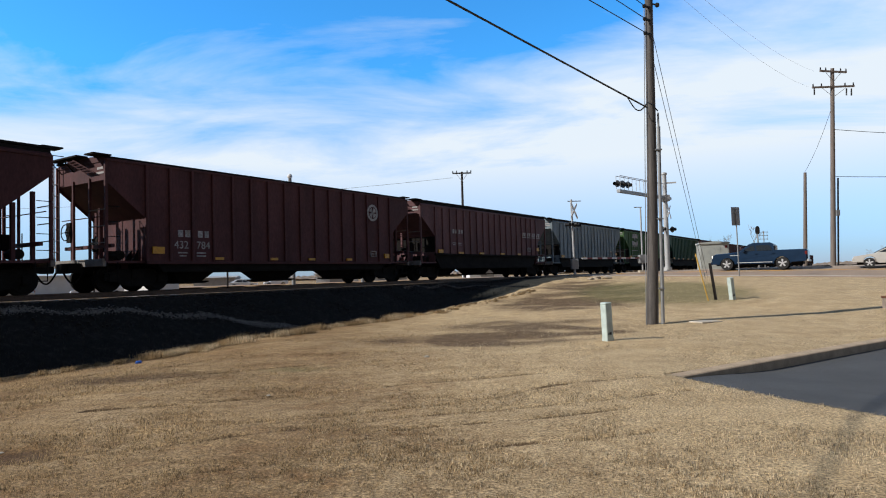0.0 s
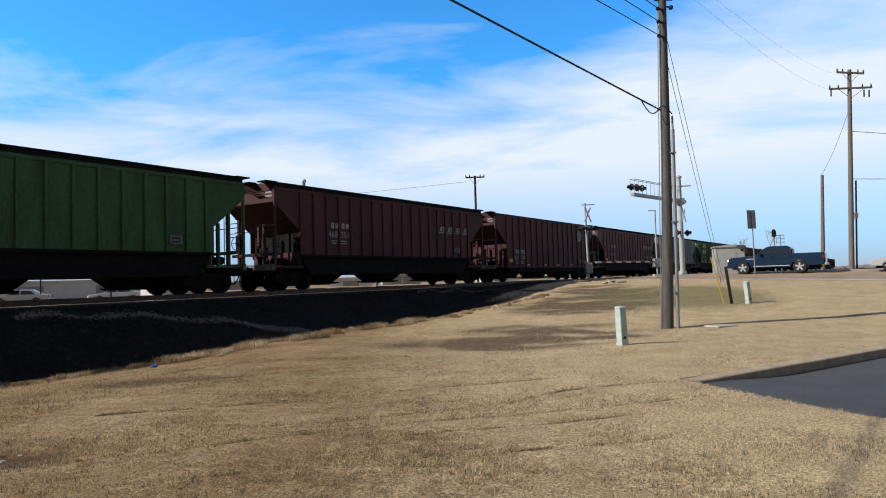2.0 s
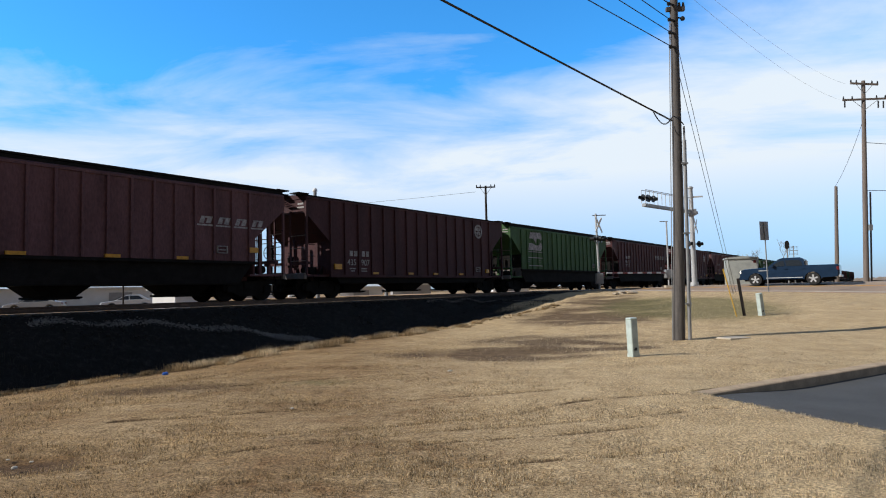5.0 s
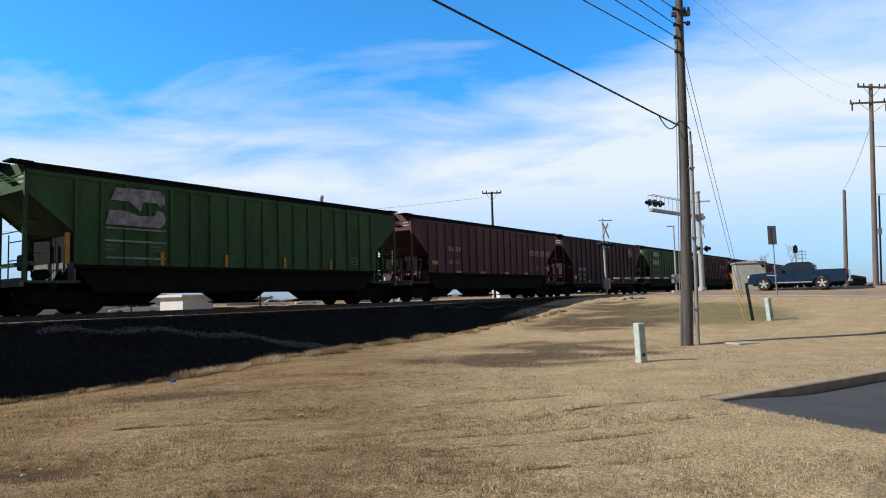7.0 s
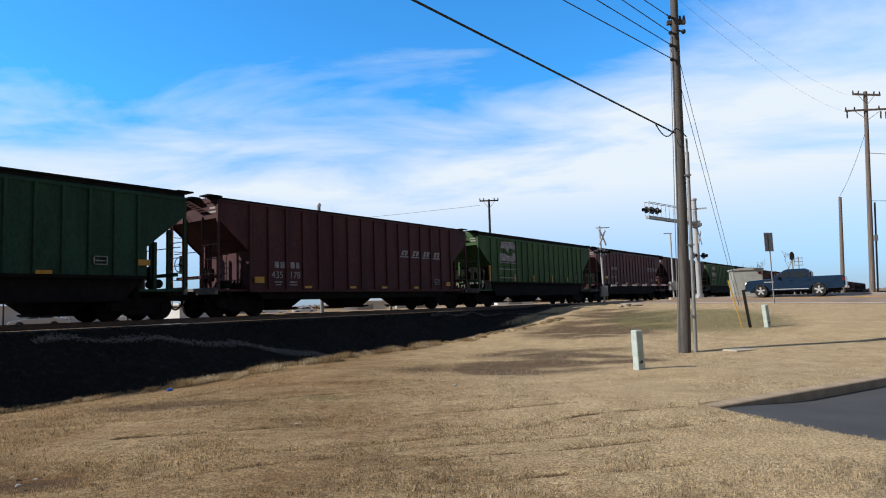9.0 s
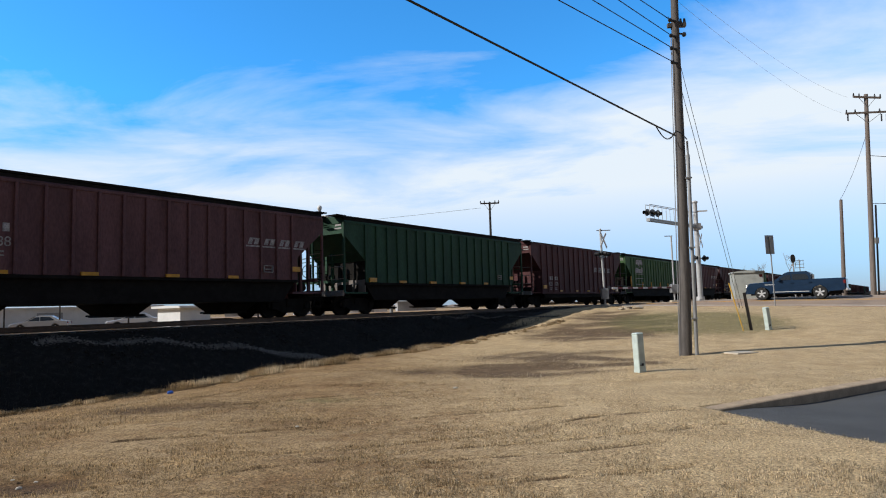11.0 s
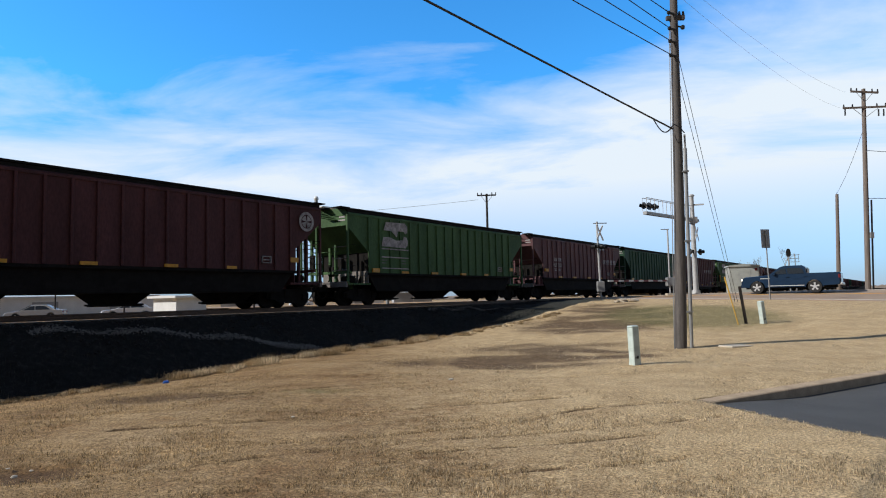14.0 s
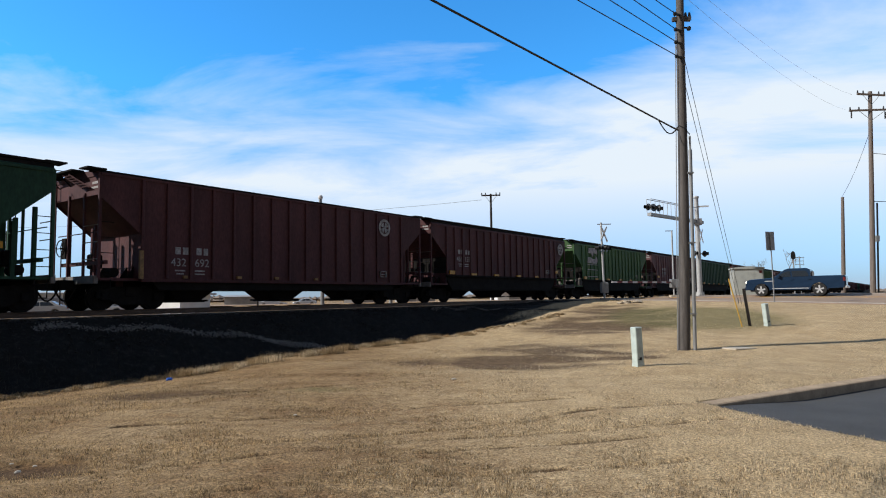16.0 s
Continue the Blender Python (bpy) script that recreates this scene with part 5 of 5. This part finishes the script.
def gate():
    x, y = 15.36, 50.0
    z0 = g(x, y)
    t = thing("crossing_gate", "lowered striped crossing gate across the road", "crossing gate", Matrix.Translation((x, y, z0)))
    part("mast", tb((0, 0, 0), (0, 0, 6.4 - z0), 0.06, n=10), "alu", t)
    part("top_arm", bx(-0.5, 0.1, -0.03, 0.03, 6.34 - z0, 6.4 - z0), "galv", t)
    part("motor_box", bx(-0.28, 0.28, -0.26, 0.26, 0.75, 1.4, bevel=0.04), "galv", t, "grey gate motor box")
    part("mast_foot", bx(-0.3, 0.3, -0.3, 0.3, -0.1, 0.2), "concrete", t)
    d = Vector((9.8, 45.6)) - Vector((x, y))
    turn = math.degrees(math.atan2(d.y, d.x))
    n = 12
    for i in range(n):
        k0, k1 = 0.4 + d.length * 0.95 * i / n, 0.4 + d.length * 0.95 * (i + 1) / n
        ob = part("gate_stripe", bx(k0, k1, -0.02, 0.02, 1.10, 1.22), "wall_white" if i % 2 else "red_lens", t, "" if i % 2 else "red reflective stripe")
        ob.matrix_local = pose(0, 0, 0, 0, 0, turn)
    for k in (-0.9,):
        part("counterweight", bx(k - 0.25, k + 0.15, -0.35, -0.28, 0.95, 1.35), "alu", t).matrix_local = pose(0, 0, 0, 0, 0, turn)
        part("counter_arm", bx(k, 0.5, -0.36, -0.30, 1.1, 1.2), "alu", t).matrix_local = pose(0, 0, 0, 0, 0, turn)


gate()


def signal_case():
    c = Vector((22.7, 54.6))
    z0 = g(c.x, c.y)
    t = thing("signal_case", "grey metal signal equipment house beside the road", "equipment case", Matrix.Translation((c.x, c.y, z0)) @ pose(0, 0, 0, 0, 0, -14))
    part("case_wall", bx(-1.12, 1.12, -1.1, 1.1, 0, 2.25, bevel=0.02), "case", t)
    bm = B()
    prism(bm, [(-1.22, 2.25), (1.22, 2.25), (1.18, 2.36), (0, 2.46), (-1.18, 2.36)], "y", -1.2, 1.2)
    part("case_roof", bm, "case", t)
    part("case_door", bx(-0.5, 0.45, -1.115, -1.098, 0.15, 2.05), "case", t)
    part("warning_plate", bx(0.8, 1.0, -1.115, -1.10, 1.9, 2.1), "red_lens", t)
    part("case_plinth", bx(-1.08, 1.08, -1.05, 1.05, -0.3, 0.0), "concrete", t)


signal_case()


def block_signal():
    x, y = 36.49, 75.0
    z0 = g(x, y)
    t = thing("block_signal", "railway block signal with a black oval target", "railway signal", Matrix.Translation((x, y, z0)))
    part("mast", tb((0, 0, -0.2), (0, 0, 5.3 - z0), 0.08, n=10), "galv", t)
    bm = tb((0, -0.04, 5.74 - z0), (0, 0.04, 5.74 - z0), 0.26, n=20)
    for v in bm.verts:
        v.co.z = (v.co.z - (5.74 - z0)) * 1.9 + 5.74 - z0
    part("target", bm, "black", t, "black oval signal target")
    for z in (4.7, 5.1, 5.5):
        part("platform_rail", tb((0.2, 0, z - z0), (1.2, 0, z - z0), 0.03, n=5), "galv", t)
    for k in (0.25, 1.1):
        part("platform_post", tb((k, 0, 4.6 - z0), (k, 0, 5.6 - z0), 0.02, n=5), "galv", t)
    part("platform_leg", tb((0.7, 0, 0), (0.7, 0, 5.6 - z0), 0.05, n=6), "galv", t)


block_signal()


# ---- vehicles ----
def wheel(parent, x, y, r, w, side):
    h = part("wheel", tb((0, -w / 2, 0), (0, w / 2, 0), r, n=28), "tyre", parent, "black tyre")
    h.location = (x, y, r)
    bm = B()
    tube(bm, (0, side * (w / 2 - 0.01), 0), (0, side * (w / 2 + 0.008), 0), r * 0.68, r * 0.66, n=24)
    rim = part("rim_well", bm, "black", h)
    bm = B()
    for k in range(5):
        a = k * 2 * math.pi / 5 + 0.3
        ca, sa = math.cos(a), math.sin(a)
        q = 0.14 * r
        pts = [(-sa * q * 0.7, ca * q * 0.7), (ca * r * 0.66 - sa * q, sa * r * 0.66 + ca * q), (ca * r * 0.66 + sa * q, sa * r * 0.66 - ca * q), (sa * q * 0.7, -ca * q * 0.7)]
        prism(bm, [(p[0], p[1]) for p in pts], "y", side * (w / 2 + 0.008), side * (w / 2 + 0.03))
    tube(bm, (0, side * (w / 2), 0), (0, side * (w / 2 + 0.04), 0), r * 0.2, n=12)
    part("rim", bm, "chrome", h, "bright alloy rim")


def shell(bm, outline, width, tuck=0.12, knee=0.35):
    """A vehicle body: an outline in length and height, drawn in towards its top on both flanks."""
    top = max(z for _, z in outline)
    low = min(z for _, z in outline)
    rings = []
    for k, ins in ((-1.0, 0.05), (-0.93, 0.0), (0.93, 0.0), (1.0, 0.05)):
        ring = []
        for x, z in outline:
            f = (z - low) / (top - low)
            y = k * (width / 2 - tuck * max(0, f - knee) / (1 - knee))
            cx = sum(a for a, _ in outline) / len(outline)
            ring.append(bm.verts.new((x + (cx - x) * ins * 0.4, y, z - (z - low) * ins * 0.35)))
        rings.append(ring)
    n = len(outline)
    for a, b in zip(rings, rings[1:]):
        for i in range(n):
            bm.faces.new((a[i], a[(i + 1) % n], b[(i + 1) % n], b[i]))
    bm.faces.new(rings[0]), bm.faces.new(rings[-1][::-1])
    bmesh.ops.recalc_face_normals(bm, faces=bm.faces[:])
    return bm


def arch(x, r, n=8):
    """The outline points of a wheel opening, from the front rearwards."""
    return [(x + r * math.cos(math.pi * k / n), 0.36 + r * math.sin(math.pi * k / n)) for k in range(n + 1)]


def pickup(m):
    t = thing("pickup_truck", "dark blue four-door pickup truck waiting on the road", "pickup truck", m)
    # x forwards, z from the road
    body = [(2.93, 0.42), (2.96, 0.70), (2.92, 1.02), (2.70, 1.13), (1.45, 1.21), (-0.95, 1.26), (-0.98, 1.30), (-2.93, 1.30), (-2.97, 1.22), (-2.97, 0.62), (-2.90, 0.50)]
    body += [(-2.05, 0.46)] + arch(-1.50, 0.50)[::-1] + [(-0.95, 0.40), (1.45, 0.40)] + arch(1.98, 0.50)[::-1] + [(2.5, 0.40)]
    part("body", shell(B(), body, 2.0, 0.05), "blue", t, "dark blue painted body")
    cab = [(1.30, 1.18), (0.55, 1.76), (0.30, 1.84), (-0.75, 1.84), (-0.98, 1.72), (-1.05, 1.22)]
    part("cab", shell(B(), cab, 1.86, 0.20, 0.0), "blue", t, "dark blue cab roof")
    for sgn in (-1, 1):
        for o in ([(1.02, 1.26), (0.52, 1.62), (0.22, 1.68), (0.14, 1.28)], [(0.06, 1.28), (0.12, 1.68), (-0.68, 1.68), (-0.84, 1.55), (-0.9, 1.28)]):
            bm = B()
            prism(bm, o, "y", 0, sgn * 0.014)
            k = part("side_window", bm, "glass", t, "dark side window")
            k.matrix_local = Matrix.Translation((0, sgn * 0.936, 1.18)) @ pose(0, 0, 0, sgn * 16.9, 0, 0) @ Matrix.Translation((0, 0, -1.18))
        part("mirror", bx(0.78, 0.95, *sorted((sgn * 0.96, sgn * 1.16)), 1.20, 1.40, bevel=0.03), "blue", t)
        part("headlamp", bx(2.72, 2.95, *sorted((sgn * 0.62, sgn * 0.96)), 0.86, 1.02, bevel=0.03), "lamp_on", t, "lit headlamp")
        part("tail_lamp", bx(-2.985, -2.84, *sorted((sgn * 0.86, sgn * 0.985)), 0.92, 1.16, bevel=0.02), "red_lens", t, "red tail lamp")
        part("chrome_strip", bx(-0.9, 1.3, *sorted((sgn * 0.995, sgn * 1.012)), 0.47, 0.52), "chrome", t, "bright side strip")
        part("side_badge", bx(1.15, 1.75, *sorted((sgn * 0.985, sgn * 1.0)), 0.98, 1.03), "chrome", t)
        for x in (0.1, -0.95):
            part("door_handle", bx(x - 0.1, x + 0.08, *sorted((sgn * 0.98, sgn * 1.02)), 1.06, 1.1), "blue", t)
    bm = B()
    prism(bm, [(1.27, 1.20), (0.56, 1.68), (0.58, 1.70), (1.31, 1.22)], "y", -0.80, 0.80)
    part("windscreen", bm, "glass", t, "windscreen catching the sun")
    part("rear_window", bx(-1.07, -1.02, -0.65, 0.65, 1.30, 1.62), "glass", t)
    part("front_bumper", bx(2.86, 3.02, -0.92, 0.92, 0.40, 0.62, bevel=0.04), "blue", t)
    part("rear_bumper", bx(-3.08, -2.93, -0.95, 0.95, 0.46, 0.62, bevel=0.03), "chrome", t)
    part("grille", bx(2.93, 2.98, -0.55, 0.55, 0.70, 1.0, bevel=0.02), "black", t)
    part("underbody", bx(-2.7, 2.7, -0.75, 0.75, 0.30, 0.48), "under", t)
    part("tailgate", bx(-2.99, -2.95, -0.76, 0.76, 0.66, 1.24, bevel=0.01), "blue", t)
    for x in (1.98, -1.50):
        for sgn in (-1, 1):
            wheel(t, x, sgn * 0.86, 0.40, 0.26, sgn)
    return t


def sedan(m, mat, label, group=""):
    t = thing("car", label, "car", m, group)
    body = [(2.32, 0.38), (2.36, 0.55), (2.25, 0.74), (1.1, 0.92), (-1.75, 0.98), (-2.28, 0.94), (-2.38, 0.62), (-2.32, 0.40)]
    body += arch(-1.38, 0.38)[::-1] + [(-0.95, 0.30), (0.95, 0.30)] + arch(1.42, 0.38)[::-1]
    part("body", shell(B(), body, 1.80, 0.06), mat, t)
    part("cabin", shell(B(), [(1.15, 0.90), (0.25, 1.38), (0.0, 1.44), (-0.95, 1.42), (-1.75, 0.96)], 1.62, 0.20, 0.0), mat, t)
    for sgn in (-1, 1):
        for o in ([(0.92, 0.97), (0.28, 1.30), (-0.02, 1.36), (-0.06, 0.98)], [(-0.14, 0.98), (-0.10, 1.36), (-0.85, 1.34), (-1.30, 1.0)]):
            bm = B()
            prism(bm, o, "y", 0, sgn * 0.014)
            k = part("side_window", bm, "glass", t, "dark side window")
            k.matrix_local = Matrix.Translation((0, sgn * 0.816, 0.90)) @ pose(0, 0, 0, sgn * 20.3, 0, 0) @ Matrix.Translation((0, 0, -0.90))
        part("headlamp", bx(1.95, 2.28, *sorted((sgn * 0.55, sgn * 0.84)), 0.60, 0.74, bevel=0.04), "chrome", t, "clear headlamp")
        part("tail_lamp", bx(-2.37, -2.2, *sorted((sgn * 0.55, sgn * 0.84)), 0.68, 0.86, bevel=0.03), "red_lens", t)
    bm = B()
    prism(bm, [(1.13, 0.93), (0.27, 1.37), (0.30, 1.39), (1.18, 0.94)], "y", -0.68, 0.68)
    part("windscreen", bm, "glass", t, "windscreen")
    part("underbody", bx(-2.1, 2.1, -0.7, 0.7, 0.22, 0.36), "under", t)
    for x in (1.42, -1.38):
        for sgn in (-1, 1):
            wheel(t, x, sgn * 0.78, 0.32, 0.21, sgn)
    return t


def on_road(p, s, turn=0.0):
    q = tp(p, s, float(road_z(p, s)))
    return Matrix.Translation(q) @ pose(0, 0, 0, 0, 0, math.degrees(math.atan2(NY, NX)) + turn)


pickup(on_road(6.35, 49.9))
sedan(on_road(-1.45, 49.9), "silver", "champagne-coloured sedan waiting behind the pickup truck")

# ---- far side of the track ----
def shed(x, y, w, d, h, turn, wall, roof, label, doors=2, ridge=0.9):
    z0 = g(x, y)
    t = thing("building", label, "building", Matrix.Translation((x, y, z0 - 0.1)) @ pose(0, 0, 0, 0, 0, turn), "buildings behind the track")
    part("wall", bx(-w / 2, w / 2, -d / 2, d / 2, 0, h), wall, t)
    bm = B()
    prism(bm, [(-d / 2 - 0.3, h), (d / 2 + 0.3, h), (d / 2 + 0.3, h + 0.15), (0, h + ridge), (-d / 2 - 0.3, h + 0.15)], "x", -w / 2 - 0.3, w / 2 + 0.3)
    part("roof", bm, roof, t)
    for i in range(doors):
        x0 = -w / 2 + w * (i + 0.5) / doors
        part("door", bx(x0 - 1.1, x0 + 1.1, -d / 2 - 0.06, -d / 2 + 0.02, 0, min(2.6, h - 0.4)), "wall_grey", t)
    return t


def az_at(az, y):
    return y * math.tan(radians(az)), y


x, y = az_at(-38.8, 62)
shed(x, y, 34, 10, 2.2, 38, "wall_white", "roof", "long low white metal building behind the track", 5, 0.3)
x, y = az_at(-24.2, 45)
shed(x, y, 2.5, 2.4, 1.75, 62, "wall_white", "wall_white", "small beige equipment shed beside the track", 0, 0.18)
x, y = az_at(-19.2, 150)
shed(x, y, 9, 8, 2.0, 10, "wall_grey", "wall_grey", "grey house far behind the track", 1, 0.5)
x, y = az_at(-9.3, 95)
shed(x, y, 6, 6, 1.9, 10, "wall_white", "roof", "small white house behind the track", 1, 0.5)
x, y = az_at(-5.0, 105)
shed(x, y, 6, 6, 2.2, 10, "wall_grey", "roof", "small grey house behind the track", 1, 0.9)
x, y = az_at(3.5, 110)
shed(x, y, 6, 6, 2.4, 10, "wall_white", "roof", "white house behind the crossing", 1, 0.9)


def canopy():
    """A thin roof on posts with a ball vent over its near end."""
    a, b = Vector((-9.4, 40.0)), Vector((-5.3, 46.0))
    c, d = (a + b) / 2, b - a
    z0 = g(c.x, c.y)
    t = thing("canopy", "pale flat metal canopy on thin posts behind the track", "canopy", Matrix.Translation((c.x, c.y, z0)) @ pose(0, 0, 0, 0, 0, math.degrees(math.atan2(d.y, d.x))))
    h = 7.42 - z0
    w = d.length / 2
    part("canopy_roof", bx(-w, w, -0.6, 1.0, h - 0.10, h - 0.02), "roof", t)
    for x in (-w + 0.4, w - 0.4):
        part("canopy_post", tb((x, 0.2, -0.2), (x, 0.2, h), 0.12, n=10), "galv", t)
    bm = tb((-w + 0.05, 0, h), (-w + 0.05, 0, h + 0.42), 0.11, n=12)
    part("vent_neck", bm, "galv", t)
    part("vent_ball", ball(B(), (-w + 0.05, 0, h + 0.50), 0.16, 14), "white_car", t, "bright ball vent")


canopy()
parked = [(-27.9, 60.0, "white_car", 205), (-34.2, 58.0, "silver", 200), (-17.2, 105.0, "white_car", 20), (-14.5, 130.0, "white_car", 200)]
for az, y, mat, turn in parked:
    x, y = az_at(az, y)
    words = {"white_car": "white car", "silver": "silver car", "blue": "dark blue car"}[mat]
    sedan(Matrix.Translation((x, y, g(x, y))) @ pose(0, 0, 0, 0, 0, turn), mat, words + " parked behind the track", "cars parked behind the track")
for az, y, h in ((-18.4, 42, 5.5), (-28.3, 52, 7), (-36.5, 50, 7), (-33.0, 58, 6)):
    x, y = az_at(az, y)
    arm_pole("utility_pole", x, y, h, 0.07, "thin dark pole behind the track", [], "post")


# ---- far trees ----
def far_tree(x, y, h, seed):
    rnd = random.Random(seed)
    z0 = g(x, y)
    t = thing("tree", "bare winter tree on the horizon", "tree", Matrix.Translation((x, y, z0)), "bare trees on the horizon")
    part("trunk", tb((0, 0, -0.2), (0.1, 0, h * 0.45), h * 0.014, h * 0.008, n=7), "twig", t)
    bm = B()

    def grow(a, d, ln, r, depth):
        b = a + d * ln
        tube(bm, a, b, r, r * 0.6, n=4, caps=False)
        if depth == 0:
            return
        for _ in range(3):
            nd = (d + Vector((rnd.uniform(-1, 1), rnd.uniform(-1, 1), rnd.uniform(-0.3, 0.6))) * 0.75).normalized()
            grow(a.lerp(b, rnd.uniform(0.55, 1.0)), nd, ln * rnd.uniform(0.55, 0.78), r * 0.6, depth - 1)
    grow(Vector((0.05, 0, h * 0.35)), Vector((0, 0, 1)), h * 0.28, h * 0.008, 5)
    part("crown", bm, "twig", t, "bare twigs")


for i, (x, y, h) in enumerate(((72, 175, 9), (78, 177, 11), (83, 173, 12), (66, 181, 9), (125, 190, 5), (131, 192, 6), (142, 195, 5), (-8, 95, 5), (6, 120, 6))):
    far_tree(x, y, h, 30 + i)


def tree_line():
    rnd = random.Random(77)
    vs, fs = [], []
    for i in range(5200):
        a = radians(rnd.uniform(-62, 62))
        d = rnd.uniform(420, 700)
        x, y = d * math.sin(a), d * math.cos(a)
        h = rnd.uniform(2.0, 6.0) * (0.6 + 0.6 * noise.noise((a * 9, 0, 0)))
        w = rnd.uniform(2.0, 5.0)
        k = len(vs)
        for j in range(5):
            q = j * 1.2566 + rnd.uniform(-0.3, 0.3)
            vs.append((x + w * math.cos(q), y + w * math.sin(q), 0.4 + h * rnd.uniform(0.3, 0.6)))
        vs += [(x, y, 0.4 + h), (x, y, 0.2)]
        for j in range(5):
            fs += [(k + j, k + (j + 1) % 5, k + 5), (k + (j + 1) % 5, k + j, k + 6)]
    me = bpy.data.meshes.new("tree_line")
    me.from_pydata(vs, [], fs)
    me.materials.append(M["twig"])
    tagged(new("tree_line", me), "low brown tree line on the horizon", "trees", kind="stuff")


tree_line()


# ---- grass ----
def blades(name, mat, pts, length, width, label, grow=0.0):
    """Many single leaves of dry grass, each a bent sliver of two triangles."""
    n = len(pts)
    rs = np.random.RandomState(5)
    ang, tilt = rs.uniform(0, 2 * np.pi, n), rs.uniform(0.1, 1.15, n)
    far = 1 + grow * np.minimum(np.hypot(pts[:, 0], pts[:, 1]), 22)
    ln = length * far * rs.uniform(0.5, 1.25, n)
    dx, dy = np.cos(ang), np.sin(ang)
    w = width * far * rs.uniform(0.7, 1.3, n)
    base = np.stack([pts[:, 0], pts[:, 1], pts[:, 2] - 0.01], -1)
    side = np.stack([-dy * w, dx * w, np.zeros(n)], -1)
    out = np.stack([dx * np.sin(tilt), dy * np.sin(tilt), np.cos(tilt)], -1) * ln[:, None]
    mid = base + out * 0.55 + np.array([0, 0, 0.12]) * ln[:, None]
    tip = base + out
    v = np.stack([base - side, base + side, mid + side * 0.7, mid - side * 0.7, tip], 1).reshape(-1, 3)
    k = np.arange(n)[:, None] * 5
    me = bpy.data.meshes.new(name)
    quads, tris = (k + np.array([0, 1, 2, 3])).tolist(), (k + np.array([3, 2, 4])).tolist()
    me.from_pydata(v.tolist(), [], quads + tris)
    me.materials.append(M[mat])
    return tagged(new(name, me), label, "grass", kind="stuff")


def lawn_blades():
    rs = np.random.RandomState(11)
    n = 900000
    r = 3.0 * np.exp(rs.uniform(0, 1, n) * math.log(46 / 3.0))
    a = np.radians(rs.uniform(-44, 44, n))
    x, y = r * np.sin(a), r * np.cos(a)
    u, v = lot_inside(x, y)
    p = NX * x + NY * y
    ok = ~((u > -0.02) & (v > -0.1)) & (p < 15.4)
    ok &= rs.uniform(0.25, 1.2, n) > wear_at(x, y)
    # the turf grows in tussocks, thin between them
    tuss = 0.55 * clumps(x, y, 0.11) + 0.45 * clumps(x + 7, y + 3, 0.045)
    ok &= rs.uniform(0.22, 0.72, n) < tuss
    x, y, tuss = x[ok], y[ok], tuss[ok]
    pale = rs.uniform(0.15, 0.75, len(x)) < pale_at(x, y)
    for k, mat, words in ((pale, "straw_pale", "short pale lawn grass, brighter light put into its colour"), (~pale, "straw", "short dry straw-coloured lawn grass")):
        blades("lawn_grass", mat, np.stack([x[k], y[k], ground_z(x[k], y[k])], -1), (0.011 + 0.023 * tuss[k]) / (1 + 0.035 * np.maximum(np.hypot(x[k], y[k]) - 6, 0)), 0.0019, words, 0.050)
    # rough taller tufts along the top of the ditch, some high, some beaten down
    m = 420
    cs = rs.uniform(-6, 30, m)
    cp = 14.40 + 0.22 * np.sin(cs * 1.7) + 0.16 * np.sin(cs * 4.1 + 1) + rs.normal(0, 0.26, m)
    big = 0.12 + 0.88 * rs.uniform(0, 1, m) ** 2.2
    big = big * np.where((cs > 8.5) & (cs < 20), 1.0, 0.45)
    pick = rs.choice(m, 70000, p=big / big.sum())
    s, p = cs[pick] + rs.normal(0, 0.20, len(pick)) * big[pick], cp[pick] + rs.normal(0, 0.14, len(pick)) * big[pick]
    x, y = NX * p + UX * s, NY * p + UY * s
    gold = rs.uniform(0, 1, m)[pick] < 0.35
    for k, mat, words in ((gold, "straw_pale", "bleached straw tufts along the ditch edge"), (~gold, "straw", "dry brown straw tufts along the ditch edge")):
        blades("ditch_straw", mat, np.stack([x[k], y[k], ground_z(x[k], y[k])], -1), 0.04 + 0.19 * big[pick][k], 0.0030, words)
    # dead weeds in the ditch; their near-black colour carries the ditch's shade
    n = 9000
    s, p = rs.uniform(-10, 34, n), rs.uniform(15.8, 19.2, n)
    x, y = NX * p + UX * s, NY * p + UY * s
    blades("ditch_weeds", "weed", np.stack([x, y, ground_z(x, y)], -1), 0.16, 0.006, "dead weeds in the ditch, shade put into their dark colour")


lawn_blades()


# ---- what moves ----
def motions():
    for s0, car, *_ in train:
        walk(car, train_rows(s0))
    # the wheels roll; sets at the same place in their trucks share one set of keys
    rolled = {}
    per = math.degrees(12.45 / 0.455) / FPS
    for ob in [o for o in bpy.data.objects if o.name.split(".")[0] == "wheelset"]:
        x = round(ob.location.x, 2)
        if x not in rolled:
            walk(ob, [(k / FPS, pose(x, 0, 0.455, 0, per * k, 0)) for k in range(0, 16 * FPS + 1)])
            rolled[x] = ob
        else:
            src = rolled[x].animation_data
            ob.rotation_mode = "QUATERNION"
            ob.animation_data_create()
            ob.animation_data.action = src.action
            ob.animation_data.action_slot = src.action_slot


motions()
